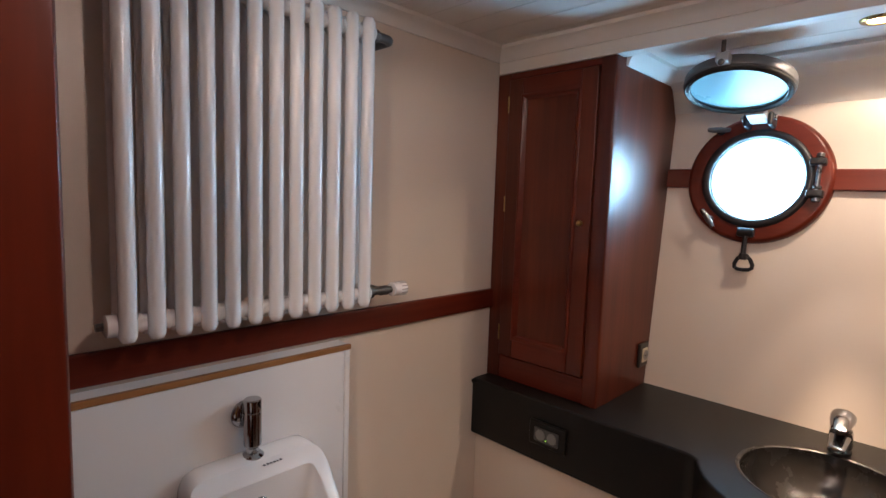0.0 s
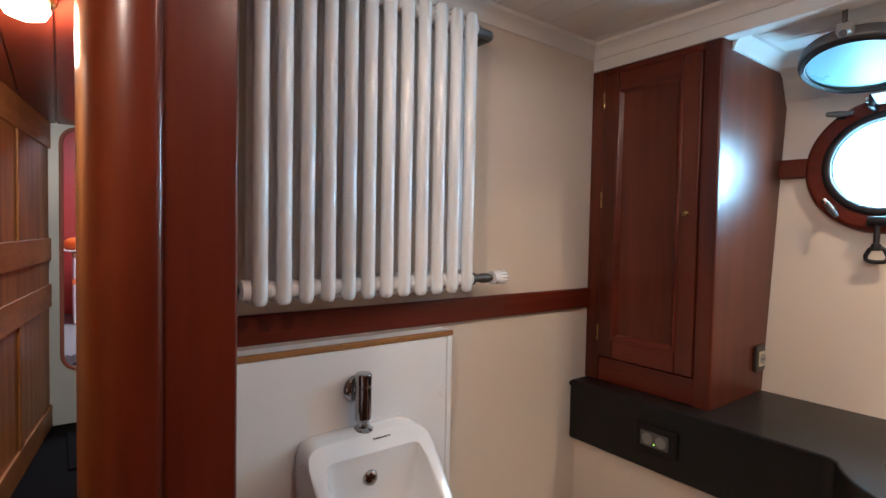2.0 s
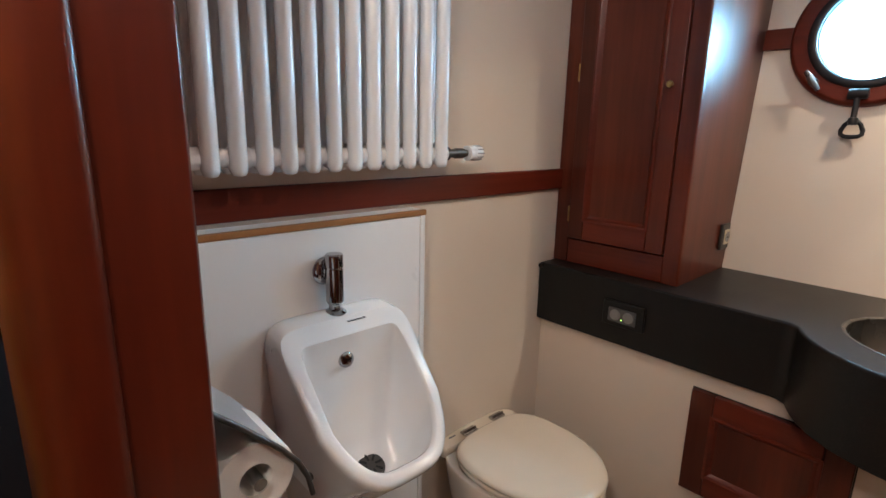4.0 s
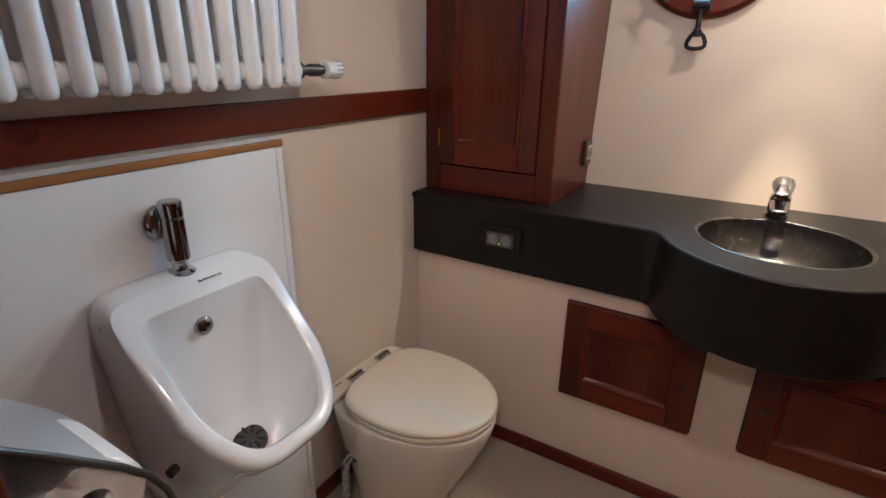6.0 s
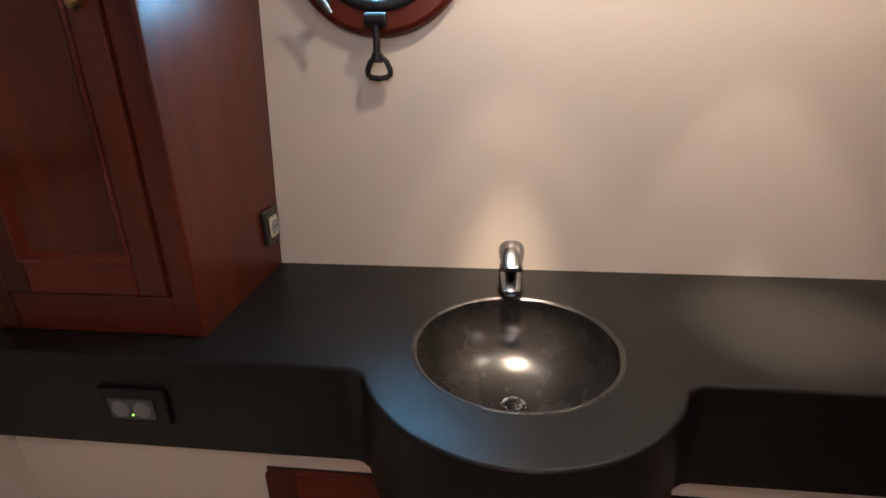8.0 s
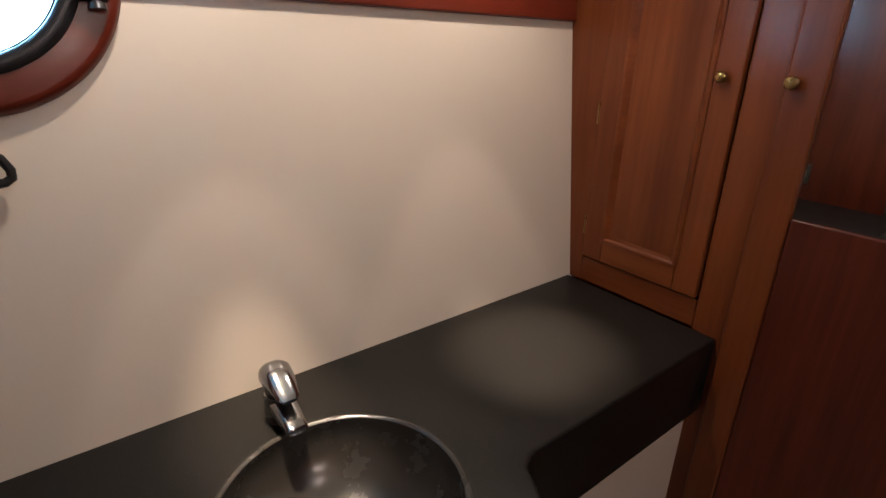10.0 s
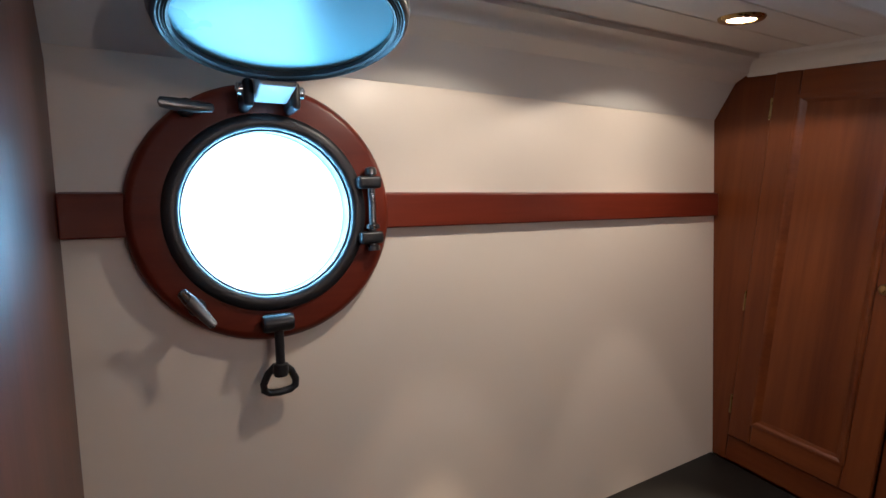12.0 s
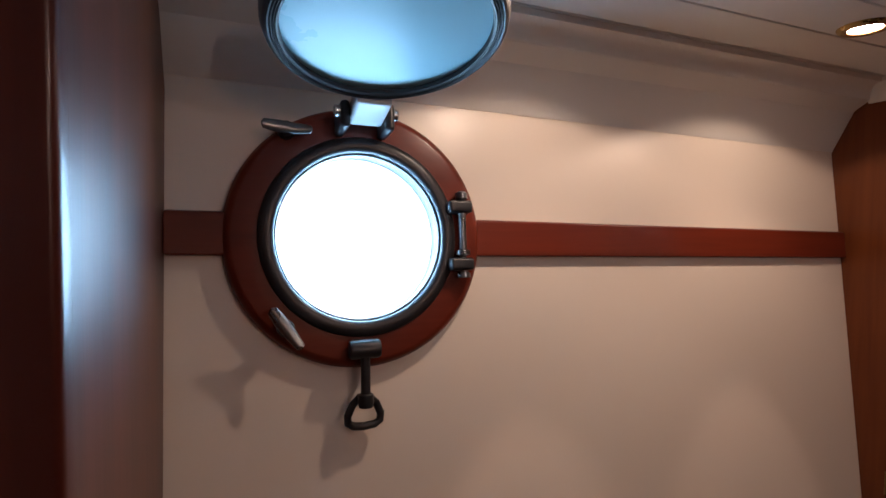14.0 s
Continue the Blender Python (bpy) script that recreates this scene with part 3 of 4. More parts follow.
def counter():
    t = thing("vanity_counter", "matt black composite counter with a rounded bulge at the basin", "counter", (1.4, 0.15, 0.617))
    bm = bmesh.new()
    outer0 = [bm.verts.new((x, y, 0.81)) for x, y in counter_outline(0.007)]
    hole = [bm.verts.new((BAS[0] + (BAS[2] + 0.006) * math.cos(2 * math.pi * k / 72), BAS[1] + (BAS[2] + 0.006) * math.sin(2 * math.pi * k / 72), 0.81)) for k in range(72)]
    edges = [bm.edges.new((a, b)) for loop in (outer0, hole) for a, b in zip(loop, loop[1:] + loop[:1])]
    bmesh.ops.triangle_fill(bm, use_beauty=True, edges=edges)
    inside = [f for f in bm.faces if math.hypot(f.calc_center_median().x - BAS[0], f.calc_center_median().y - BAS[1]) < BAS[2] * 0.98]
    bmesh.ops.delete(bm, geom=inside, context="FACES")
    prev = outer0
    for ins, z in ((0.003, 0.809), (0.0008, 0.8065), (0.0, 0.803), (0.0, 0.660), (0.0, 0.622), (0.002, 0.618), (0.006, 0.617)):
        nxt = [bm.verts.new((x, y, z)) for x, y in counter_outline(ins)]
        for i in range(len(nxt)):
            j = (i + 1) % len(nxt)
            bm.faces.new((prev[i], prev[j], nxt[j], nxt[i]))
        prev = nxt
    bm.faces.new(prev)
    top = part("worktop", bm, M_BLACK, t, "black worktop with deep apron")
    prof = [(BAS[2] + 0.006, 0.0), (BAS[2] + 0.004, 0.0012), (BAS[2] + 0.001, 0.0012), (BAS[2] - 0.003, -0.002)]
    for k in range(1, 15):
        a = radians(90 * k / 14)
        prof.append(((BAS[2] - 0.004) * math.cos(a) ** 0.92 + 0.020 * math.sin(a), -0.004 - 0.125 * math.sin(a) ** 1.08))
    part("basin", lathe([(r, 0.81 + h) for r, h in prof], (BAS[0], BAS[1], 0), (0, 0, 1), 72, None, False, True), M_BASIN, t, "round polished black washbasin")
    dz = 0.81 - 0.129
    dr = part("drain", lathe([(0.0225, 0.0), (0.0235, 0.003), (0.021, 0.0048), (0.0165, 0.0035), (0.0160, 0.002), (0.001, 0.002)], (BAS[0], BAS[1], dz), (0, 0, 1), 32), M_CHROME, t, "chrome basin drain")
    for k in range(7):
        a = 2 * math.pi * k / 6
        rr = 0.0 if k == 6 else 0.0095
        part("hole", lathe([(0.0030, 0), (0.0028, 0.0004)], (BAS[0] + rr * math.cos(a), BAS[1] + rr * math.sin(a), dz + 0.0022), (0, 0, 1), 10), M_RUBBER, dr)
    # small edge button where the counter meets the bulkhead, and screws under the apron
    part("end_cap", lathe([(0.007, 0), (0.008, 0.003), (0.008, 0.010), (0.005, 0.013)], (1.193, WALL_Y - 0.008, 0.800), (-1, 0, 0), 16), M_BLACK, t)
    for y in (1.06, 0.50, -0.25):
        part("screw", lathe([(0.003, 0), (0.003, 0.004)], (LOW_X - 0.004, y, 0.612), (-1, 0, 0), 8), M_DULL, t)
    return t


counter()


def basin_tap():
    x, y = 1.500, 0.157
    t = thing("basin_tap", "chrome single-lever basin tap on the black counter", "tap", (x, y, 0.81))
    part("base", lathe([(0.025, 0.0005), (0.0255, 0.004), (0.0215, 0.007), (0.021, 0.014)], (x, y, 0.81), (0, 0, 1), 28), M_RUBBER, t, "black base collar")

    def loft(rows):
        """Round-cornered sections, each (x, z, half width, half depth, lean)."""
        loops = []
        for xx, zz, w, d, lean in rows:
            loops.append([(xx + d * math.copysign(abs(math.cos(a)) ** 0.8, math.cos(a)), y + 1.22 * w * math.copysign(abs(math.sin(a)) ** 0.8, math.sin(a)), zz + lean * math.cos(a)) for a in [2 * math.pi * (j + 0.5) / 28 for j in range(28)]])
        return rings(bmesh.new(), loops)
    part("body", loft([(x, 0.823, 0.0195, 0.020, 0), (x, 0.826, 0.021, 0.021, 0), (x - 0.002, 0.845, 0.0205, 0.021, 0), (x - 0.005, 0.862, 0.020, 0.022, 0.002), (x - 0.006, 0.868, 0.0185, 0.020, 0.002)]), M_CHROME, t)
    sp = bmesh.new()
    loops = []
    for xx, zz, w, h in ((x - 0.010, 0.848, 0.018, 0.017), (x - 0.030, 0.846, 0.017, 0.014), (x - 0.058, 0.842, 0.0155, 0.010), (x - 0.078, 0.838, 0.014, 0.008), (x - 0.082, 0.837, 0.010, 0.005)):
        loops.append([(xx, y + 1.25 * w * math.copysign(abs(math.cos(a)) ** 0.6, math.cos(a)), zz + h * math.copysign(abs(math.sin(a)) ** 0.7, math.sin(a))) for a in [2 * math.pi * (j + 0.5) / 20 for j in range(20)]])
    part("spout", rings(sp, loops), M_CHROME, t)
    part("aerator", lathe([(0.0095, 0), (0.0095, 0.010)], (x - 0.066, y, 0.825), (0, 0, 1), 18), M_RUBBER, t)
    part("joint", lathe([(0.0165, 0.056), (0.0165, 0.064)], (x - 0.004, y, 0.81), (0, 0, 1), 24), M_RUBBER, t)
    lv = bmesh.new()
    loops = []
    for xx, zz, w, h in ((x + 0.020, 0.892, 0.014, 0.012), (x + 0.016, 0.893, 0.0195, 0.020), (x + 0.004, 0.895, 0.0215, 0.022), (x - 0.014, 0.893, 0.0205, 0.018), (x - 0.032, 0.889, 0.018, 0.012), (x - 0.052, 0.883, 0.0145, 0.006), (x - 0.060, 0.880, 0.010, 0.003)):
        loops.append([(xx, y + 1.25 * w * math.copysign(abs(math.cos(a)) ** 0.8, math.cos(a)), zz + h * math.sin(a)) for a in [2 * math.pi * (j + 0.5) / 24 for j in range(24)]])
    part("lever", rings(lv, loops), M_CHROME, t, "chrome lever handle")


basin_tap()


def counter_outlet():
    x = 1.190
    t = thing("outlet_strip", "black twin outlet with grey sockets on the counter apron", "outlet", (x, 0.81, 0.713))
    part("plate", box(x - 0.010, x, 0.745, 0.872, 0.676, 0.750, 0.004, 3), M_BLACK, t, "black surround")
    part("insert", box(x - 0.012, x - 0.0102, 0.768, 0.852, 0.690, 0.732, 0.003), M_INSERT, t, "grey insert")
    for y in (0.830, 0.790):
        part("socket", lathe([(0.016, 0), (0.016, 0.002), (0.012, 0.0035), (0.004, 0.0035)], (x - 0.0122, y, 0.711), (-1, 0, 0), 24), M_DISC, t)
    part("indicator", lathe([(0.002, 0), (0.0018, 0.0014)], (x - 0.0122, 0.810, 0.699), (-1, 0, 0), 10), M_LED, t, "small green light")


counter_outlet()


def hatch(y0, y1, z0, z1):
    t = thing("hatch_door", "mahogany hatch door with a sunk panel under the counter", "hatch", (LOW_X, (y0 + y1) / 2, z0), "hatch doors")
    leaf = panel_door(t, (LOW_X - 0.0145, y1, z0), (0, -1, 0), (-1, 0, 0), y1 - y0, z1 - z0, 0.058, M_MAHOG, M_MAHOG_Y)
    part("backing", box(LOW_X - 0.0022, LOW_X - 0.0002, y0 - 0.003, y1 + 0.003, z0 - 0.003, z1 + 0.003, 0.001), M_RUBBER, t)
    return leaf


h1 = hatch(0.245, 0.602, 0.265, 0.562)
part("knob", lathe([(0.006, 0), (0.007, 0.003), (0.004, 0.004)], (LOW_X - 0.0185, 0.280, 0.40), (-1, 0, 0), 14), M_DULL, h1)
h2 = hatch(-0.230, 0.130, 0.265, 0.562)
part("knob", lathe([(0.006, 0), (0.007, 0.003), (0.004, 0.004)], (LOW_X - 0.0185, 0.100, 0.40), (-1, 0, 0), 14), M_DULL, h2)


# ---------------------------------------------------------------- radiator
def radiator():
    t = thing("radiator", "white column radiator hung on the cream bulkhead", "radiator", (0.41, 1.06, 1.165))
    x0, step, count = 0.147, 0.0462, 12
    yf, yb, zb, zt = 1.020, 1.064, 1.139, 1.824
    tube = bmesh.new()
    # one section: two upright tubes joined by rounded heads
    def column(bm):
        for y in (yf, yb):
            lathe([(0.004, zb), (0.011, zb + 0.002), (0.0145, zb + 0.009), (0.0150, zb + 0.014), (0.0150, zb + 0.030), (0.0150, zt - 0.030), (0.0150, zt - 0.014), (0.0145, zt - 0.009), (0.011, zt - 0.002), (0.004, zt)], (x0, y, 0), (0, 0, 1), 22, bm)
        for z in (zb + 0.030, zt - 0.030):
            b2 = bmesh.new()
            loops = []
            for f, w in ((0, 0.006), (0.1, 0.013), (0.5, 0.0145), (0.9, 0.013), (1, 0.006)):
                y = yf + 0.002 + (yb - yf - 0.004) * f
                loops.append([(x0 + w * 0.95 * math.cos(a), y, z + 0.022 * (w / 0.013) * math.sin(a)) for a in [2 * math.pi * j / 16 for j in range(16)]])
            rings(b2, loops)
            join(bm, b2)
        return bm
    first = part("section", column(tube), M_ENAMEL, t)
    for k in range(1, count):
        o = new("section", first.data)
        o.parent, o.matrix_parent_inverse = t, first.matrix_parent_inverse
        o.location.x = step * k
    xl, xr = x0 - 0.030, x0 + step * (count - 1) + 0.024
    ym = (yf + yb) / 2 - 0.004
    for z in (zb + 0.030, zt - 0.030):
        prof = []
        for k in range(count - 1):
            a = x0 + step * k
            prof += [(0.0165, a + 0.010), (0.0165, a + step / 2 - 0.004), (0.0182, a + step / 2 - 0.002), (0.0182, a + step / 2 + 0.002), (0.0165, a + step / 2 + 0.004), (0.0165, a + step - 0.010)]
        prof = [(0.012, xl - 0.004), (0.020, xl), (0.020, xl + 0.016), (0.0165, xl + 0.018)] + prof + [(0.0165, xr - 0.012), (0.019, xr - 0.010), (0.019, xr), (0.012, xr + 0.003)]
        part("header", lathe(prof, (0, ym, z), (1, 0, 0), 24), M_ENAMEL, t)
        part("plug", lathe([(0.008, -0.012), (0.008, 0)], (xl - 0.003, ym, z), (1, 0, 0), 6), M_DULL, t)
    # valve with its white head, lower corner
    z = zb + 0.030
    v = part("valve", lathe([(0.016, 0), (0.016, 0.010), (0.010, 0.012), (0.010, 0.034), (0.0125, 0.036), (0.0125, 0.060), (0.009, 0.062), (0.009, 0.075)], (xr + 0.002, ym, z), (1, 0, 0), 20), M_DULL, t, "dull metal radiator valve")
    part("tail", rod((xr + 0.045, ym, z), (xr + 0.045, WALL_Y, z), 0.009, 14), M_DULL, v)
    head = lathe([(0.014, 0), (0.018, 0.003), (0.018, 0.010), (0.0165, 0.012), (0.0165, 0.020), (0.0185, 0.022), (0.0185, 0.044), (0.014, 0.049)], (xr + 0.075, ym, z), (1, 0, 0), 24)
    hd = part("valve_head", head, M_ENAMEL, v, "white ribbed thermostat head")
    for k in range(12):
        a = 2 * math.pi * k / 12
        part("slot", box(xr + 0.100, xr + 0.121, ym + 0.0178 * math.cos(a) - 0.0012, ym + 0.0178 * math.cos(a) + 0.0012, z + 0.0178 * math.sin(a) - 0.0012, z + 0.0178 * math.sin(a) + 0.0012, 0), M_GREY, hd)
    # return elbow, upper corner
    z = zt - 0.030
    el = [(xr + 0.002 + 0.05 * f, ym, z) for f in (0, 0.4, 0.8)]
    el += [(xr + 0.042 + 0.018 * math.sin(radians(a)), ym + 0.018 - 0.018 * math.cos(radians(a)), z) for a in (20, 45, 70, 90)] + [(xr + 0.060, WALL_Y, z)]
    part("elbow", sweep(el, 0.0115, 16), M_DULL, t, "dull metal return elbow")
    part("collar", lathe([(0.0155, 0), (0.0155, 0.014), (0.013, 0.016)], (xr + 0.002, ym, z), (1, 0, 0), 6), M_DULL, t)
    for k in (1, 9):
        for zz in (zb + 0.075, zt - 0.10):
            xx = x0 + step * (k + 0.5)
            part("bracket", box(xx - 0.012, xx + 0.012, yb - 0.004, WALL_Y, zz - 0.011, zz + 0.011, 0.003), M_ENAMEL, t)
            part("bolt", lathe([(0.005, 0), (0.004, 0.003)], (xx, yb - 0.004, zz), (0, -1, 0), 10), M_DULL, t)


radiator()


# ---------------------------------------------------------------- urinal panel
PAN_Y = 1.060
def urinal_panel():
    t = thing("pipe_boxing", "white boxed-in panel with a brown wooden edge behind the urinal", "panel", (0.33, 1.09, 0.0))
    part("board", box(0.001, 0.628, PAN_Y, WALL_Y - 0.0005, 0.0, 1.024, 0.002), M_PANEL, t)
    part("edge_strip", box(0.6292, 0.645, PAN_Y - 0.001, WALL_Y - 0.0005, 0.0, 1.024, 0.003), M_PANEL, t)
    part("ledge", box(0.001, 0.645, PAN_Y + 0.010, WALL_Y - 0.0005, 1.0245, 1.037, 0.002), M_PANEL, t)
    part("edging", box(0.001, 0.647, PAN_Y - 0.003, PAN_Y + 0.0095, 1.0245, 1.0375, 0.002), M_EDGE, t, "brown wooden edging")



urinal_panel()


def urinal():
    cx = 0.376
    t = thing("urinal", "white ceramic wall urinal with a sloping rim", "urinal", (cx, 1.0, 0.35))
    n = 48
    back = PAN_Y - 0.0005
    # the sloping rim: upper edge near the wall, lower lip far out
    top, low = Vector((0, 1.004, 0.847)), Vector((0, 0.764, 0.608))
    slope = (top - low).normalized()
    nrm = Vector((0, -slope.z, slope.y))
    length = (top - low).length

    def rim_loop(w_top, w_mid, cut_top, cut_low, sink, way=None, e_top=0.30):
        """A loop in the rim's plane: straight across the top, widest near the middle, round at the lip."""
        down = -nrm if way is None else way
        a0, a1 = cut_low, length - cut_top
        pts = []
        for k in range(n):
            a = 2 * math.pi * (k + 0.5) / n
            c, s_ = math.cos(a), math.sin(a)
            if s_ >= 0:
                px, ps = math.copysign(abs(c) ** e_top, c), abs(s_) ** e_top
            else:
                px, ps = math.copysign(abs(c) ** 0.52, c), -abs(s_) ** 0.62
                px *= 1 + 0.26 * ps
            mid = a0 + (a1 - a0) * 0.46
            u = mid + (a1 - mid) * ps if ps > 0 else mid + (mid - a0) * ps
            f = max(0.0, (u - mid) / (a1 - mid))
            w = w_mid + (w_top - w_mid) * f
            deep = sink if way is not None else sink * (1 - f) ** 2      # no groove where the rim meets the shelf
            pts.append(Vector((cx + px * w, 0, 0)) + low + slope * u + down * deep)
        return pts

    def back_loop(z0, z1, w, y, e=0.24):
        zc, hz = (z0 + z1) / 2, (z1 - z0) / 2
        pts = []
        for k in range(n):
            a = 2 * math.pi * (k + 0.5) / n
            c, s_ = math.cos(a), math.sin(a)
            q = math.copysign(abs(s_) ** e, s_)
            pts.append(Vector((cx + w * math.copysign(abs(c) ** e, c) * (1 - 0.16 * (1 - q)), y, zc + hz * q)))
        return pts

    def mix(a, b, f, bulge=0.0):
        out = []
        for p, q in zip(a, b):
            r = p.lerp(q, f)
            r.z += (0.004 if r.z > 0.80 else bulge) * math.sin(math.pi * f)
            out.append(r)
        return out

    rim_o = rim_loop(0.148, 0.146, 0.0, 0.0, 0.016, e_top=0.24)
    bk = back_loop(0.33, 0.850, 0.149, back)
    bk1 = back_loop(0.325, 0.853, 0.1525, back - 0.006)
    loops = [bk, bk1] + [mix(bk1, rim_o, f, 0.035) for f in (0.2, 0.4, 0.6, 0.8, 0.93)]
    loops += [rim_o, rim_loop(0.1475, 0.1455, 0.001, 0.002, 0.010, e_top=0.22), rim_loop(0.1455, 0.1435, 0.003, 0.004, 0.005, e_top=0.20), rim_loop(0.141, 0.139, 0.007, 0.008, 0.0015, e_top=0.18), rim_loop(0.134, 0.132, 0.014, 0.013, 0.0, e_top=0.16)]
    loops += [rim_loop(0.120, 0.122, 0.034, 0.022, 0.0, e_top=0.12), rim_loop(0.1165, 0.1185, 0.0375, 0.0255, 0.002, e_top=0.12), rim_loop(0.1145, 0.1165, 0.0395, 0.0285, 0.006, e_top=0.12), rim_loop(0.1135, 0.1155, 0.0405, 0.0305, 0.012, e_top=0.13)]
    way = Vector((0, 0.20, -0.98)).normalized()
    for wt, wm, ct, cl, sk in ((0.110, 0.112, 0.043, 0.034, 0.030), (0.104, 0.106, 0.048, 0.046, 0.072), (0.093, 0.095, 0.064, 0.066, 0.115), (0.076, 0.078, 0.092, 0.086, 0.150), (0.050, 0.052, 0.124, 0.102, 0.169), (0.031, 0.033, 0.142, 0.114, 0.174)):
        loops.append(rim_loop(wt, wm, ct, cl, sk, way, 0.16 if sk < 0.1 else 0.30))
    body = part("bowl", rings(bmesh.new(), loops), M_CERAM, t, angle=75)
    fx, fy = 0.376, 1.030
    fv = part("flush_valve", lathe([(0.023, 0.0), (0.0235, 0.003), (0.019, 0.008), (0.0135, 0.011), (0.0135, 0.020), (0.0165, 0.024), (0.0185, 0.028), (0.0185, 0.095), (0.0175, 0.0965), (0.0175, 0.099), (0.0188, 0.1005), (0.0188, 0.124), (0.016, 0.127)], (fx, fy, 0.848), (0, 0, 1), 28), M_CHROME, t, "chrome upright flush valve")
    part("rosette", lathe([(0.030, 0), (0.030, 0.004), (0.024, 0.010), (0.015, 0.012), (0.014, 0.020)], (fx - 0.006, PAN_Y - 0.001, 0.935), (0.10, -1, 0), 28), M_CHROME, fv, "round chrome wall plate")
    part("inlet", lathe([(0.017, -0.02), (0.017, 0.006), (0.014, 0.010), (0.006, 0.011)], (cx - 0.008, 0.984, 0.764), (0, -1, 0.25), 24), M_CHROME, t, "dull metal water inlet")
    dc = low + slope * (length * 0.5 - 0.014) + way * 0.174 + Vector((cx, 0, 0.004))
    dr = part("drain_grate", lathe([(0.029, -0.01), (0.030, 0.003), (0.026, 0.005), (0.010, 0.006)], dc, (0, -0.45, 1), 28), M_DULL, t, "dull metal drain grate")
    for k in range(8):
        b = box(0.010, 0.025, -0.0022, 0.0022, 0.0052, 0.0064, 0)
        bmesh.ops.transform(b, matrix=Matrix.Translation(dc) @ Matrix.Rotation(0.423, 4, "X") @ Matrix.Rotation(2 * math.pi * k / 8, 4, "Z"), verts=b.verts)
        part("slot", b, M_RUBBER, dr)
    part("screw_cap", lathe([(0.008, -0.01), (0.008, 0.004), (0.005, 0.005)], (cx - 0.146, 0.90, 0.60), (-1, -0.3, 0), 16), M_DULL, t)
    for k, w in enumerate((0.004, 0.005, 0.004, 0.005, 0.003, 0.004)):
        part("maker_mark", box(cx + 0.006 + 0.0075 * k, cx + 0.006 + 0.0075 * k + w, 0.990, 0.997, 0.8385, 0.8395, 0), M_BADGE, body)


urinal()


# ---------------------------------------------------------------- toilet
def toilet():
    cx = 0.878
    t = thing("toilet", "cream ceramic toilet with its lid closed", "toilet", (cx, 0.88, 0.0))
    n = 48

    def oval(w, yb, yf, z, e_back=0.72):
        """A loop: squarish behind, round in front."""
        yc = yb - (yb - yf) * 0.42
        pts = []
        for k in range(n):
            a = 2 * math.pi * k / n
            c, s = math.cos(a), math.sin(a)
            if s >= 0:
                pts.append((cx + w * math.copysign(abs(c) ** e_back, c), yc + (yb - yc) * abs(s) ** e_back, z))
            else:
                pts.append((cx + w * c, yc + (yc - yf) * s, z))
        return pts

    bm = bmesh.new()
    rings(bm, [oval(0.118, 1.060, 0.800, 0.0), oval(0.120, 1.062, 0.795, 0.012), oval(0.124, 1.066, 0.785, 0.05), oval(0.142, 1.080, 0.745, 0.13), oval(0.162, 1.094, 0.705, 0.21), oval(0.173, 1.102, 0.680, 0.27), oval(0.177, 1.108, 0.669, 0.305), oval(0.178, 1.110, 0.666, 0.325), oval(0.174, 1.108, 0.672, 0.333)])
    part("bowl", bm, M_BOWL, t, "pale ceramic bowl", angle=60)
    bm = bmesh.new()
    rings(bm, [oval(0.168, 1.055, 0.674, 0.334), oval(0.173, 1.058, 0.668, 0.337), oval(0.175, 1.059, 0.666, 0.345), oval(0.173, 1.058, 0.668, 0.352)])
    part("seat", bm, M_CREAM, t, "cream toilet seat", angle=60)
    bm = bmesh.new()
    rings(bm, [oval(0.168, 1.050, 0.674, 0.3525, 0.62), oval(0.174, 1.053, 0.667, 0.355, 0.62), oval(0.176, 1.054, 0.664, 0.361, 0.62), oval(0.173, 1.052, 0.668, 0.368, 0.62), oval(0.160, 1.044, 0.685, 0.3735, 0.62), oval(0.12, 1.01, 0.73, 0.376, 0.7), oval(0.04, 0.92, 0.84, 0.377)])
    part("lid", bm, M_CREAM, t, "closed cream toilet lid", angle=60)
    bm = bmesh.new()
    def back_part(w, yb, yf, z):
        return [(cx + w * math.copysign(abs(math.cos(a)) ** 0.55, math.cos(a)), yf + (yb - yf) * math.sin(a) ** 0.55, z) for a in [math.pi * k / 24 for k in range(25)]]
    rings(bm, [back_part(0.158, 1.110, 1.054, 0.332), back_part(0.157, 1.110, 1.050, 0.344), back_part(0.153, 1.108, 1.051, 0.352), back_part(0.144, 1.102, 1.053, 0.3560)])
    part("deck", bm, M_CREAM, t)
    for x in (cx - 0.060, cx + 0.060):
        hb = part("hinge", box(x - 0.025, x + 0.025, 1.042, 1.066, 0.3715, 0.3790, 0.0015), M_CHROME, t, "chrome lid hinge")
        part("pin", rod((x - 0.025, 1.054, 0.3795), (x + 0.025, 1.054, 0.3795), 0.004, 10), M_CHROME, hb)
    part("pipe", sweep([(cx - 0.128, 0.995, 0.20), (cx - 0.150, 1.0, 0.20), (cx - 0.168, 1.005, 0.185), (cx - 0.172, 1.01, 0.15), (cx - 0.172, 1.01, 0.02)], 0.011, 14), M_STEEL, t, "dull metal water pipe")
    part("nut", lathe([(0.023, 0), (0.025, 0.004), (0.025, 0.02), (0.02, 0.024)], (cx - 0.130, 0.994, 0.20), (-1, 0.1, 0), 10), M_STEEL, t)
    part("floor_bolt", lathe([(0.008, 0), (0.007, 0.007)], (cx - 0.112, 0.90, 0.04), (-1, 0, 0), 10), M_DULL, t)
    part("maker_mark", box(cx - 0.110, cx - 0.085, 1.083, 1.088, 0.3562, 0.3568, 0), M_BADGE, t)


toilet()


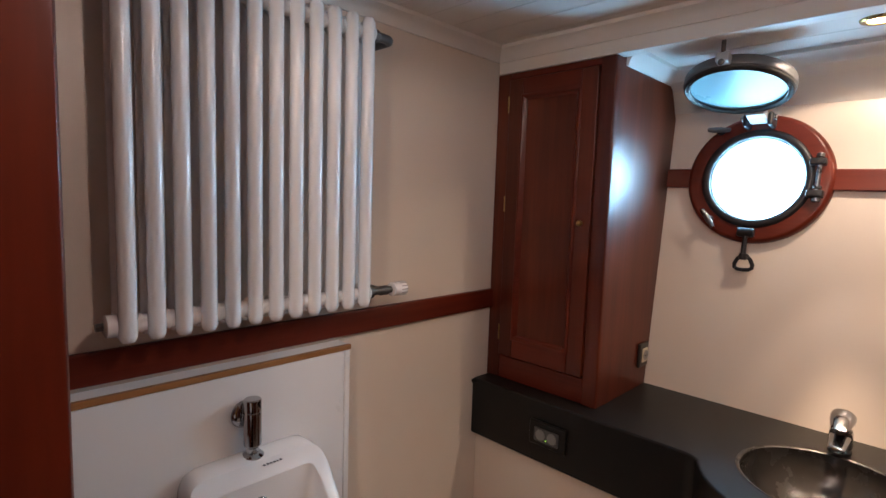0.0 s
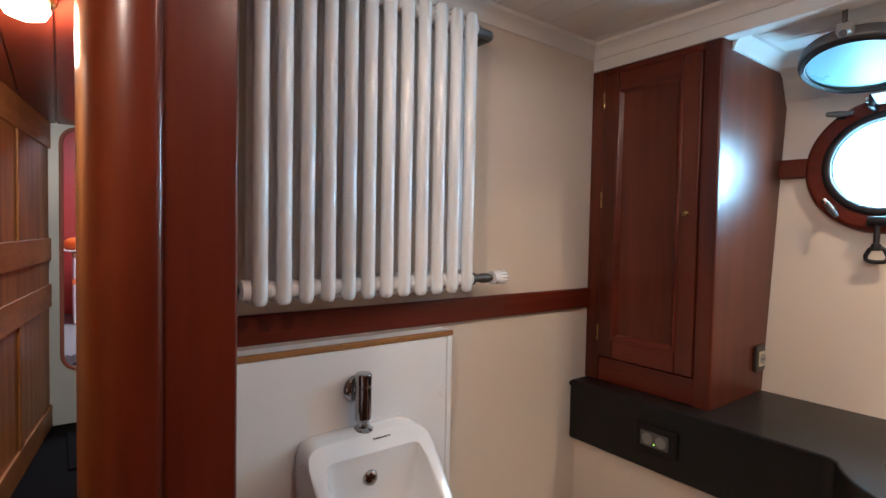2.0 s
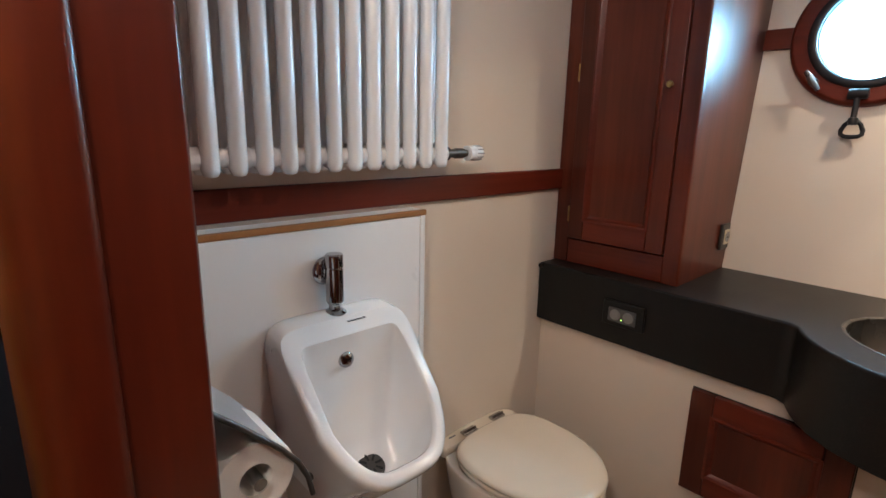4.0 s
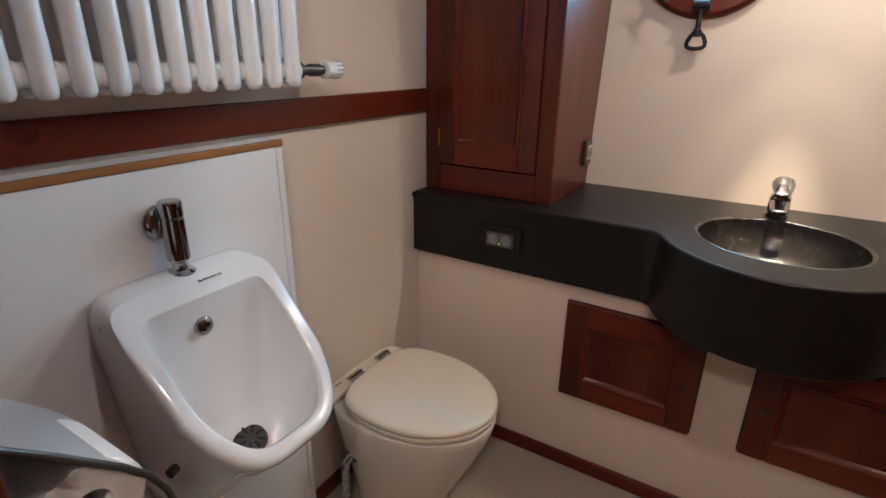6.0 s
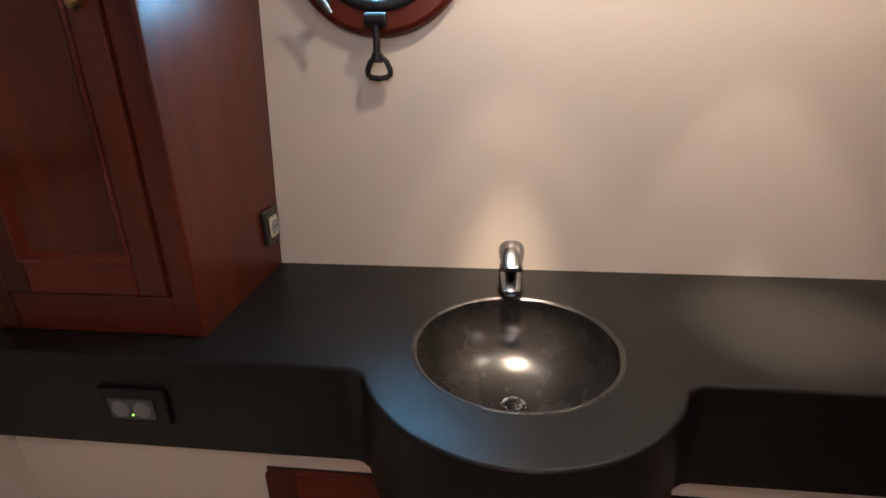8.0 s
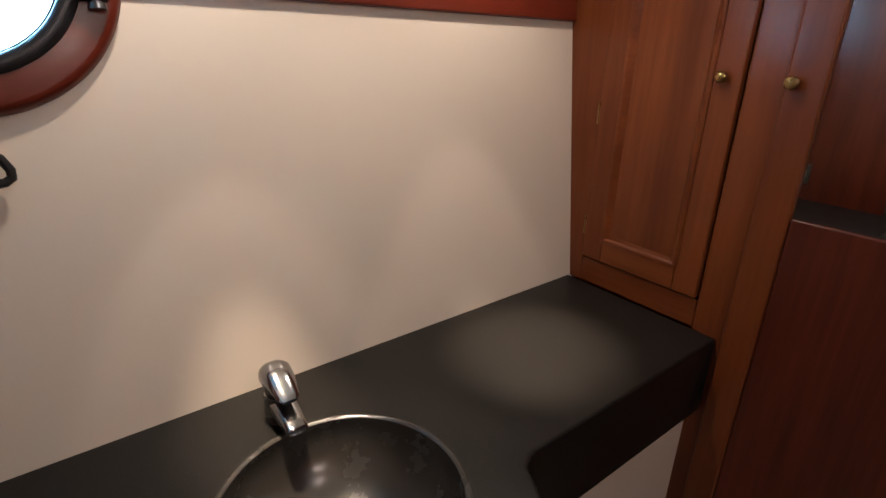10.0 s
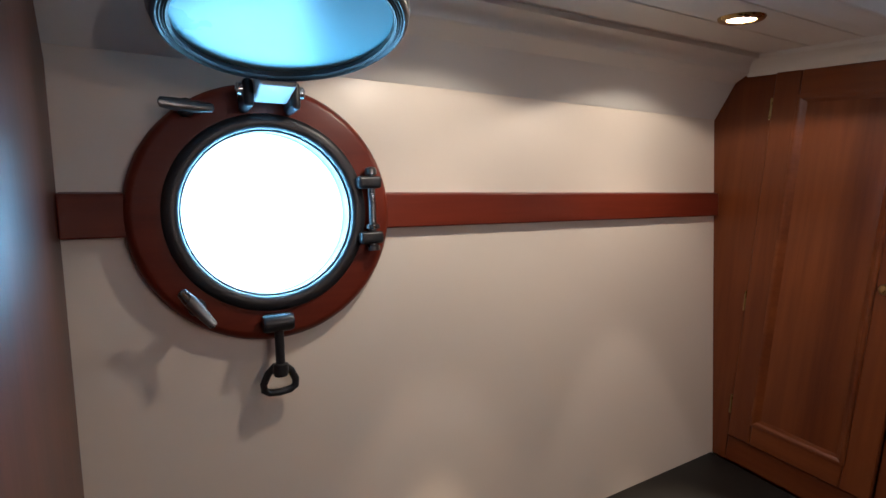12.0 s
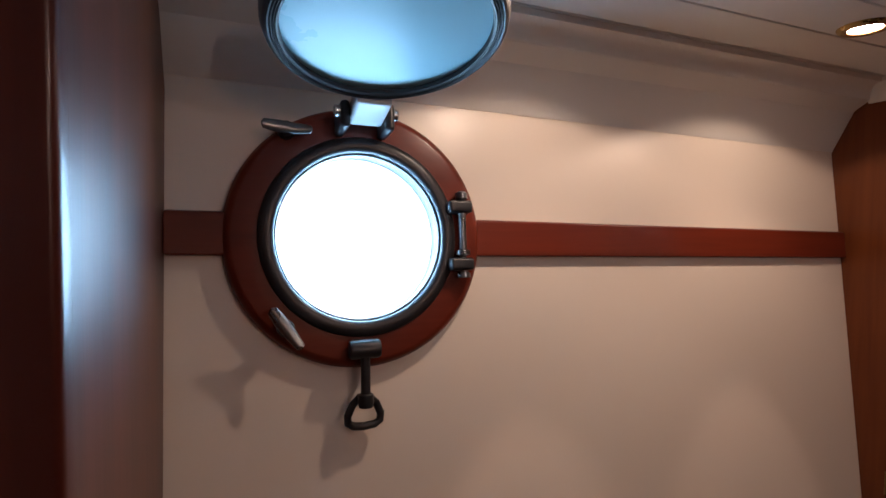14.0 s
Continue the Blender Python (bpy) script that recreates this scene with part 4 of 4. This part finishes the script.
# ---------------------------------------------------------------- paper holder on the partition
def paper_holder():
    t = thing("paper_holder", "brushed steel toilet roll holder with a flap and a white roll", "paper holder", (0.06, 0.72, 0.78))
    y, z = 0.722, 0.818
    part("back_plate", box(0.0002, 0.003, y - 0.065, y + 0.065, z - 0.03, z + 0.135, 0.001), M_STEEL, t)
    bm = bmesh.new()
    prof = [(0.003, 0.936), (0.040, 0.900), (0.080, 0.858), (0.100, 0.832), (0.112, 0.806), (0.118, 0.778)]
    rings(bm, [[(x, yy, zz) for x, zz in prof] + [(x - 0.002, yy, zz - 0.002) for x, zz in prof[::-1]] for yy in (y - 0.062, y + 0.085)])
    part("flap", bm, M_FLAP, t, "flat brushed steel flap with a bent front")
    part("rim", sweep([(x, y - 0.064, zz - 0.002) for x, zz in prof], 0.0035, 10), M_DULL, t)
    part("spindle", rod((0.055, y - 0.060, z), (0.055, y + 0.06, z), 0.008, 14), M_CHROME, t)
    part("roll", ring_of([(0.020, -0.048), (0.020, 0.048), (0.047, 0.048), (0.0485, 0.046), (0.0485, -0.046), (0.047, -0.048)], (0.055, y, z), (0, 1, 0), 48), M_PAPER, t, "white paper roll")


paper_holder()


# ---------------------------------------------------------------- porthole
def port_point(a, b, c):
    return PORT + TSIDE * a + TUP * b + TIN * c


def porthole():
    t = thing("porthole", "round ship's porthole with a mahogany ring and dark metal frame", "porthole", tuple(PORT))
    part("wooden_ring", ring_of([(0.140, -0.02), (0.140, 0.024), (0.180, 0.024), (0.188, 0.021), (0.193, 0.014), (0.194, 0.006), (0.194, 0.0005), (0.150, 0.0005), (0.149, -0.02)], PORT, TIN, 96), M_MAHOG_Y, t, "varnished mahogany ring")
    fr = part("frame", ring_of([(0.125, -0.024), (0.125, 0.022), (0.1265, 0.028), (0.131, 0.031), (0.139, 0.031), (0.146, 0.0285), (0.148, 0.0245), (0.1395, 0.0245), (0.139, -0.024)], PORT, TIN, 96), M_IRON, t, "dark painted metal frame")
    gl = part("pane", lathe([(0.1245, 0.0), (0.1245, 0.006)], PORT + TIN * 0.010, TIN, 64), M_GLASS, t, "clear round glass pane")
    gl.visible_shadow = False
    part("seal", ring_of([(0.1225, 0.0162), (0.1228, 0.0180), (0.1238, 0.0186), (0.1249, 0.0182), (0.1249, 0.0162)], PORT, TIN, 72), M_RUBBER, fr)
    # top hinge block, carried by the frame
    def block(a0, a1, b0, b1, c0, c1, bev, material, name, par, label=""):
        b = box(a0, a1, b0, b1, c0, c1, bev)
        m = Matrix((TSIDE, TUP, TIN)).transposed().to_4x4()
        m.translation = PORT
        bmesh.ops.transform(b, matrix=m, verts=b.verts)
        return part(name, b, material, par, label)
    for a in (-0.032, 0.032):
        lug = block(a - 0.007, a + 0.007, 0.146, 0.186, 0.020, 0.078, 0.006, M_IRON, "lug", fr)
        s = 1 if a > 0 else -1
        part("bolt", lathe([(0.009, 0), (0.009, 0.006), (0.006, 0.008)], port_point(a + s * 0.007, 0.172, 0.064), TSIDE * s, 8), M_STEEL, lug)
    # swing-bolt lugs at the side
    for b in (0.045, -0.045):
        lug = block(-0.172, -0.132, b - 0.010, b + 0.010, 0.020, 0.046, 0.005, M_IRON, "lug", fr)
    part("hinge_pin", lathe([(0.010, -0.066), (0.010, -0.058), (0.0055, -0.057), (0.0055, -0.032), (0.011, -0.030), (0.011, -0.024), (0.006, -0.022), (0.006, 0.030), (0.0055, 0.056), (0.0095, 0.058), (0.0095, 0.067), (0.004, 0.070)], port_point(-0.156, 0, 0.036), TUP, 16), M_WORN, fr, "worn steel hinge pin")
    # two dog handles
    for ca, cb, roll in ((0.108, 0.148, 4), (0.112, -0.128, 54)):
        post = part("dog_post", lathe([(0.012, 0.0), (0.012, 0.014), (0.008, 0.018)], port_point(ca, cb, 0.026), TIN, 14), M_IRON, fr)
        d = TSIDE * math.cos(radians(roll)) + TUP * math.sin(radians(roll))
        p0 = port_point(ca, cb, 0.046)
        b = bmesh.new()
        loops = []
        for f, w in ((-1, 0.002), (-0.92, 0.006), (-0.4, 0.008), (0.4, 0.009), (0.92, 0.007), (1, 0.002)):
            side = d.cross(TIN)
            loops.append([p0 + d * 0.034 * f + side * w * math.cos(q) + TIN * (w * 0.6 * math.sin(q) + 0.006 * f * f) for q in [2 * math.pi * j / 12 for j in range(12)]])
        part("dog_handle", rings(b, loops), M_WORN, post, "worn steel locking bar")
    # swing bolt hanging below
    yb = 0.004
    sb = part("swing_bolt", lathe([(0.007, 0), (0.007, 0.054), (0.011, 0.056), (0.012, 0.066), (0.010, 0.074)], port_point(yb, -0.172, 0.040), (-TUP * 1.0 - TIN * 0.06), 16), M_IRON, fr, "dark swing bolt")
    part("boss", lathe([(0.012, -0.022), (0.014, -0.018), (0.014, 0.018), (0.012, 0.022)], port_point(yb, -0.164, 0.038), TSIDE, 18), M_IRON, fr)
    base = port_point(yb, -0.240, 0.026)
    ring = []
    for a, b in ((-0.008, 0.008), (0.008, 0.008), (0.020, -0.004), (0.028, -0.022), (0.027, -0.034), (0.018, -0.040), (0.0, -0.042), (-0.018, -0.040), (-0.027, -0.034), (-0.028, -0.022), (-0.020, -0.004)):
        ring.append(base + TSIDE * a * 0.86 + Vector((0, 0, b * 0.86)))
    part("ring_handle", sweep(ring, 0.0058, 12, True), M_IRON, sb, "dark triangular ring handle")
    # deadlight folded up under the deck
    hinge = port_point(0, 0.172, 0.064)
    along = Vector((-0.188, 0, 0.058)).normalized()
    centre = hinge + along * 0.182 + TSIDE * 0.016
    down = along.cross(TSIDE).normalized()
    if down.z > 0:
        down = -down
    dl = part("deadlight", ring_of([(0.1195, -0.020), (0.1195, 0.002), (0.1255, 0.004), (0.1325, 0.001), (0.1350, -0.004), (0.1350, -0.022), (0.1320, -0.027), (0.1240, -0.027)], centre, down, 96), M_RIM, t, "grey deadlight cover hinged up under the deck")
    part("gasket", ring_of([(0.1150, 0.002), (0.1155, 0.008), (0.1185, 0.0100), (0.1198, 0.0080), (0.1210, 0.0098), (0.1225, 0.0078), (0.1240, 0.0095), (0.1255, 0.0078), (0.1275, 0.0095), (0.1300, 0.0078), (0.1318, 0.0055), (0.1322, 0.002)], centre, down, 96), M_RUBBER, dl, "black rubber gasket")
    part("plate", lathe([(0.1192, -0.012), (0.1192, -0.0005), (0.001, 0.0015)], centre, down, 96), M_DEAD, dl, "pale inner face")
    part("back", lathe([(0.1262, -0.026), (0.1200, -0.030), (0.001, -0.033)], centre, down, 64, None, True, True), M_ALU, dl)
    b = box(-0.0245, 0.0245, -0.014, 0.052, -0.014, 0.014, 0.005)
    m = Matrix((TSIDE, along, down)).transposed().to_4x4()
    m.translation = hinge
    bmesh.ops.transform(b, matrix=m, verts=b.verts)
    part("hinge_arm", b, M_ARM, dl, "pale grey hinge arm")
    edge = centre + along * 0.133
    lug = box(-0.016, 0.016, -0.004, 0.026, -0.024, 0.002, 0.005)
    m = Matrix((TSIDE, along, down)).transposed().to_4x4()
    m.translation = edge
    bmesh.ops.transform(lug, matrix=m, verts=lug.verts)
    part("catch", lug, M_ALU, dl)
    part("stay", rod(edge + along * 0.014 - down * 0.0, (edge.x + along.x * 0.014, edge.y, SOFFIT), 0.0055, 12), M_DULL, dl, "dark stay rod to the ceiling")
    part("stay_knob", lathe([(0.007, 0), (0.008, 0.005), (0.005, 0.008)], edge + along * 0.020 + Vector((0, 0, -0.004)), along - Vector((0, 0, 0.3)), 18), M_DULL, dl)
    part("stay_foot", lathe([(0.013, 0), (0.013, 0.010), (0.007, 0.014)], (edge.x + along.x * 0.014, edge.y, SOFFIT - 0.0005), (0, 0, -1), 16), M_DULL, dl)


porthole()
# the bright outdoors beyond the glass
bm = bmesh.new()
rings(bm, [[(70, y, z) for y, z in ((-60, -20), (60, -20), (60, 60), (-60, 60))], [(70.1, y, z) for y, z in ((-60, -20), (60, -20), (60, 60), (-60, 60))]])
single("backdrop", bm, M_OUT, "bright overcast distance beyond the porthole", "backdrop", kind="structure")


# ---------------------------------------------------------------- locker with mirror
def locker():
    t = thing("locker", "floor-to-ceiling mahogany locker with a panelled door", "locker", (1.4, LOCK_Y, 0.0))
    y = LOCK_Y
    z0, z1 = 0.811, 1.84
    # frame with slanted upper corner against the hull
    bm = bmesh.new()
    prof = [(hull_x(z0) - 0.001, z0), (hull_x(1.70) - 0.001, 1.70), (1.652, 1.806), (1.625, z1), (1.565, z1), (1.565, z0)]
    rings(bm, [[(x, yy, z) for x, z in prof] for yy in (y - 0.022, y)])
    part("stile", bm, M_MAHOG_BROWN, t)
    part("stile", box(1.1775, 1.247, y - 0.022, y, 0.0, z1, 0.003), M_MAHOG_BROWN, t)
    part("rail", box(1.2475, 1.5645, y - 0.022, y, z0, 0.880, 0.003), M_MAHOG_BROWN_X, t)
    part("rail", box(1.2475, 1.5645, y - 0.022, y, 1.806, z1, 0.003), M_MAHOG_BROWN_X, t)
    d = panel_door(t, (1.561, y + 0.005, 0.884), (-1, 0, 0), (0, 1, 0), 0.310, 0.918, 0.056, M_MAHOG_BROWN, M_MAHOG_BROWN_X)
    knob(d, (1.284, y + 0.009, 1.348), (0, 1, 0), M_BRASS)
    for z in (0.97, 1.25, 1.72):
        hinge_leaf(d, (1.563, y + 0.006, z))
    part("side_board", box(1.12, 1.218, y - 0.020, y - 0.001, 0.0, 0.811, 0.002), M_MAHOG_BROWN, t)
    part("carcass", box(0.05, 1.70, y - 0.30, y - 0.028, 0.0, z1, 0), M_MAHOG_BROWN, t)


locker()


def mirror_door():
    t = thing("mirror_door", "tall mahogany locker door with a mirror set above a plain panel", "door", (0.8, LOCK_Y, 0.0))
    y = LOCK_Y
    x0, x1, z1 = 0.52, 1.1765, 1.84
    part("stile", box(1.112, x1, y - 0.020, y + 0.012, 0.0, z1, 0.005, 3), M_MAHOG_BROWN, t)
    part("stile", box(x0, x0 + 0.06, y - 0.020, y + 0.012, 0.0, z1, 0.005, 3), M_MAHOG_BROWN, t)
    part("rail", box(x0 + 0.0605, 1.1115, y - 0.020, y + 0.012, 1.735, z1, 0.004), M_MAHOG_X, t)
    part("lower_panel", box(x0 + 0.0605, 1.1115, y - 0.020, y + 0.008, 0.0, 1.108, 0.004), M_MAHOG_DARK, t)
    part("mirror", box(x0 + 0.0605, 1.1115, y - 0.006, y + 0.002, 1.1085, 1.7345, 0.001), M_MIRROR, t, "silvered mirror")
    knob(t, (1.160, y + 0.014, 1.345), (0, 1, 0), M_BRASS, 0.012)


mirror_door()
single("wall_south", box(0.0, 0.52, LOCK_Y - 0.03, LOCK_Y, 0.0, 2.0, 0), M_MAHOG, "mahogany bulkhead beside the locker", "wall", kind="structure")


# ---------------------------------------------------------------- recessed lamps
def downlight(x, y, z, group="recessed ceiling lamps"):
    t = thing("downlight", "small recessed ceiling lamp with a gilt ring, switched on", "ceiling lamp", (x, y, z), group)
    part("ring", ring_of([(0.024, 0.004), (0.024, -0.004), (0.028, -0.0065), (0.036, -0.0045), (0.0385, -0.0005), (0.0385, 0.0)], (x, y, z), (0, 0, 1), 40), M_BRASS, t, "gilt ring")
    part("bulb", lathe([(0.0235, 0.003), (0.0235, -0.001), (0.018, -0.0035), (0.002, -0.0045)], (x, y, z), (0, 0, 1), 32), M_BULB, t, "glowing lamp face")


for sx, sy, _, _ in SPOTS:
    downlight(sx, sy, SOFFIT)
# added fixture at the ceiling fill, not a known lamp like the soffit pair
downlight(0.32, 0.02, CEIL)


# ---------------------------------------------------------------- corridor
single("floor_corridor", box(-1.6, -0.02, -1.3, WALL_Y + 0.06, -0.052, -0.002, 0), M_DARK, "dark rubber corridor floor", "floor", kind="structure")
single("floor_corridor_fore", box(-1.6, 0.42, WALL_Y + 0.0605, 4.1, -0.052, -0.002, 0), M_DARK, "dark rubber floor of the wider corridor end", "floor", kind="structure")
def corridor_planks():
    bm = box(-1.6, 0.42, WALL_Y + 0.0605, 4.1, 1.932, 1.96, 0)
    for k in range(14):
        box(-1.6 + 0.144 * k, -1.6 + 0.144 * k + 0.138, WALL_Y + 0.061, 4.099, 1.92, 1.931, 0.002, 1, bm)
    return bm


single("ceiling_corridor_fore", corridor_planks(), M_MAHOG_Y, "reddish varnished plank ceiling of the corridor", "ceiling", kind="structure")
single("ceiling_corridor", box(-1.6, -0.0, -1.3, WALL_Y + 0.06, 1.92, 1.96, 0), M_TEAK_Y, "varnished wooden corridor ceiling", "ceiling", kind="structure")
single("wall_corridor_east", box(0.36, 0.42, WALL_Y + 0.06, 4.1, 0.0, 2.0, 0), M_TEAK, "wood panelled corridor wall", "wall", kind="structure")
single("wall_corridor_end", box(-1.6, 0.0, -1.36, -1.3, 0.0, 2.0, 0), M_TEAK, "wooden wall closing the corridor", "wall", kind="structure")
single("wall_corridor_side", box(-0.02, 0.0, -1.3, LOCK_Y - 0.05, 0.0, 2.0, 0), M_TEAK, "wooden corridor wall beside the locker", "wall", kind="structure")
A, B = Vector((-1.05, -1.3, 0)), Vector((-0.205, 4.1, 0))
CW = (B - A).normalized()
CN = Vector((CW.y, -CW.x, 0))


def corridor_wall():
    t = thing("wall_corridor_west", "wood panelled corridor wall with raised rails", "wall", (-0.7, 1.4, 0), kind="structure")
    ln = (B - A).length
    m = Matrix((CW, CN, Vector((0, 0, 1)))).transposed().to_4x4()
    m.translation = A

    def piece(name, a0, a1, c0, c1, z0, z1, material, bev=0.003):
        b = box(a0, a1, c0, c1, z0, z1, bev)
        bmesh.ops.transform(b, matrix=m, verts=b.verts)
        return part(name, b, material, t)
    piece("backing", 0, ln, -0.06, 0.0, 0, 2.0, M_TEAK, 0)
    for z0, z1 in ((0.0, 0.14), (0.77, 0.91), (1.06, 1.20), (1.76, 1.92)):
        piece("rail", 0, ln, 0.0, 0.014, z0, z1, M_TEAK_Y)
    k = 0.4
    while k < ln - 0.1:
        for z0, z1 in ((0.1405, 0.7695), (1.2005, 1.7595)):
            piece("stile", k, k + 0.08, 0.0, 0.012, z0, z1, M_TEAK)
        k += 0.86


corridor_wall()


def corridor_lamp(x, y):
    t = thing("ceiling_lamp", "round brass ceiling lamp with a glowing shade in the corridor", "ceiling lamp", (x, y, 1.90), "corridor ceiling lamps")
    part("base", lathe([(0.07, 0), (0.07, -0.02), (0.05, -0.03)], (x, y, 1.919), (0, 0, 1), 32), M_BRASS, t)
    part("shade", lathe([(0.052, 0), (0.056, -0.015), (0.045, -0.035), (0.02, -0.045), (0.001, -0.047)], (x, y, 1.892), (0, 0, 1), 32), M_BULB, t, "glowing white shade")


# the second fixture is made up, to go with the fill by the doorway
for lx, ly, _ in CORRIDOR_LAMP_AND_FILL:
    corridor_lamp(lx, ly)


# doorway at the corridor's end: steel bulkhead with a rounded opening
def rounded_rect(x0, x1, z0, z1, r, n=6):
    pts = []
    for cx, cz, a in ((x1 - r, z1 - r, 0), (x0 + r, z1 - r, 90), (x0 + r, z0 + r, 180), (x1 - r, z0 + r, 270)):
        pts += arc(cx, cz, r, a, a + 90, n)
    return pts


def bulkhead_end():
    bm = bmesh.new()
    y = 4.1
    outer = [bm.verts.new((x, y, z)) for x, z in ((-1.6, -0.05), (0.9, -0.05), (0.9, 2.1), (-1.6, 2.1))]
    hole = [bm.verts.new((x, y, z)) for x, z in rounded_rect(-0.14, 0.55, 0.348, 1.904, 0.10)]
    edges = [bm.edges.new((a, b)) for loop in (outer, hole) for a, b in zip(loop, loop[1:] + loop[:1])]
    bmesh.ops.triangle_fill(bm, use_beauty=True, edges=edges)
    inside = [f for f in bm.faces if -0.14 < f.calc_center_median().x < 0.55 and 0.348 < f.calc_center_median().z < 1.90]
    bmesh.ops.delete(bm, geom=inside, context="FACES")
    out = bmesh.ops.extrude_face_region(bm, geom=bm.faces[:])
    for v in out["geom"]:
        if isinstance(v, bmesh.types.BMVert):
            v.co.y += 0.05
    return bm


single("wall_bulkhead_end", bulkhead_end(), M_FRAME, "pale painted steel bulkhead with a rounded doorway", "wall", kind="structure")
bm = bmesh.new()
sec = rounded_rect(-0.14, 0.55, 0.348, 1.904, 0.10)
sweep([(x, 4.095, z) for x, z in sec], 0.012, 8, True, bm)
single("trim_doorway", bm, mat("red_brown_seal", (0.30, 0.12, 0.09), 0.5), "reddish seal round the steel doorway", "seal", kind="structure")
single("doormat", box(-0.12, 0.28, 3.30, 3.95, -0.002, 0.012, 0.003), M_DARK, "black ribbed rubber mat at the corridor's end", "mat")
# deckhouse beyond
single("floor_deckhouse", box(-0.8, 2.4, 4.15, 6.6, 0.26, 0.36, 0), M_GREYPAINT, "grey painted deckhouse floor", "floor", kind="structure")
single("wall_deckhouse_far", box(-0.8, 2.4, 6.6, 6.65, 0.3, 2.5, 0), M_RED, "red painted deckhouse wall", "wall", kind="structure")
single("wall_deckhouse_west", box(-0.85, -0.8, 4.15, 6.6, 0.3, 2.5, 0), M_RED, "red painted deckhouse side wall", "wall", kind="structure")
single("wall_deckhouse_east", box(2.4, 2.45, 4.15, 6.6, 0.3, 2.5, 0), M_RED, "red painted deckhouse side wall", "wall", kind="structure")
single("ceiling_deckhouse", box(-0.85, 2.45, 4.15, 6.6, 2.4, 2.5, 0), M_RED, "red painted deckhouse ceiling", "ceiling", kind="structure")


def locker_box(x, w):
    t = thing("storage_locker", "white plastic storage locker on the deckhouse floor", "storage locker", (x, 6.1, 0.36), "white lockers")
    part("body", box(x - w / 2, x + w / 2, 5.85, 6.35, 0.361, 0.98, 0.012, 3), M_WHITEBOX, t)
    part("lid", box(x - w / 2 - 0.004, x + w / 2 + 0.004, 5.84, 6.36, 0.981, 1.02, 0.006, 3), M_EDGE, t, "wooden lid board")
    part("plate", lathe([(0.03, 0), (0.028, 0.004)], (x, 5.85, 0.90), (0, -1, 0), 20), M_BADGE, t)


locker_box(0.035, 0.165)
locker_box(0.205, 0.165)
st = thing("strap", "orange lashing strap with a black buckle round the lockers", "strap", (0.12, 5.84, 0.75))
part("webbing", box(-0.055, 0.295, 5.826, 5.838, 0.735, 0.785, 0.002), M_ORANGE, st)
part("buckle", box(0.20, 0.285, 5.805, 5.8255, 0.705, 0.80, 0.006), M_RUBBER, st, "black buckle")


def lifebuoy():
    t = thing("lifebuoy", "orange lifebuoy with white rope lying on the lockers", "lifebuoy", (0.14, 6.08, 1.02))
    prof = [(0.19 + 0.075 * math.cos(2 * math.pi * k / 20), 0.07 * math.sin(2 * math.pi * k / 20)) for k in range(20)]
    part("ring", ring_of(prof, (0.14, 6.08, 1.092), (0, 0, 1), 48), M_ORANGE, t)
    pts = []
    for k in range(48):
        a = 2 * math.pi * k / 48
        r = 0.268 + 0.02 * abs(math.sin(2 * a))
        pts.append((0.14 + r * math.cos(a), 6.08 + r * math.sin(a), 1.085 - 0.045 * abs(math.sin(2 * a))))
    part("rope", sweep(pts, 0.010, 8, True), M_ROPE, t, "white grab rope")


lifebuoy()
hv = thing("pipe_valve", "red handwheel valve on a pipe high on the deckhouse wall", "valve", (0.26, 6.45, 1.92))
part("pipe", rod((0.26, 6.45, 1.96), (0.26, 6.45, 2.40), 0.022, 14), M_GREY, hv, "grey pipe")
part("body", lathe([(0.028, 0), (0.040, 0.012), (0.040, 0.048), (0.026, 0.060)], (0.26, 6.45, 1.90), (0, 0, 1), 20), M_ALU, hv)
part("stem", rod((0.26, 6.45, 1.93), (0.26, 6.345, 1.93), 0.009, 10), M_STEEL, hv)
part("handwheel", sweep([(0.26 + 0.045 * math.cos(2 * math.pi * k / 24), 6.345, 1.93 + 0.045 * math.sin(2 * math.pi * k / 24)) for k in range(24)], 0.008, 8, True), M_RED, hv, "red handwheel")
for k in range(3):
    a = 2 * math.pi * k / 3
    part("spoke", rod((0.26, 6.345, 1.93), (0.26 + 0.045 * math.cos(a), 6.345, 1.93 + 0.045 * math.sin(a)), 0.005, 8), M_RED, hv)
gr = thing("sill_grating", "black ribbed grating on the deckhouse floor behind the doorway", "grating", (0.2, 4.3, 0.361))
part("sheet", box(-0.13, 0.54, 4.16, 4.44, 0.3605, 0.366, 0.001), M_RUBBER, gr)
for k in range(17):
    part("rib", box(-0.12 + 0.04 * k, -0.10 + 0.04 * k, 4.165, 4.435, 0.3662, 0.376, 0.002), M_RUBBER, gr)
ry = thing("ring_bolt", "chrome ring on the red wall", "ring", (0.16, 6.59, 1.47))
part("plate", box(0.125, 0.195, 6.594, 6.5995, 1.43, 1.53, 0.002), M_ALU, ry)
part("ring", sweep([(0.16 + 0.028 * math.cos(2 * math.pi * k / 20), 6.588, 1.495 + 0.028 * math.sin(2 * math.pi * k / 20)) for k in range(20)], 0.006, 8, True), M_CHROME, ry)
single("pillar", rod((0.40, 5.6, 0.36), (0.40, 5.6, 2.40), 0.025, 16), M_DULL, "dark steel pillar in the deckhouse", "pillar")
for k, z in enumerate((1.36, 1.52)):
    single("work_glove", lathe([(0.02, 0), (0.05, 0.02), (0.055, 0.05), (0.04, 0.09), (0.015, 0.11)], (0.465, 5.62, z), (0.1, 0, 1), 14), M_TEAL, "turquoise work glove hung on the pillar", "glove", "gloves on the pillar")
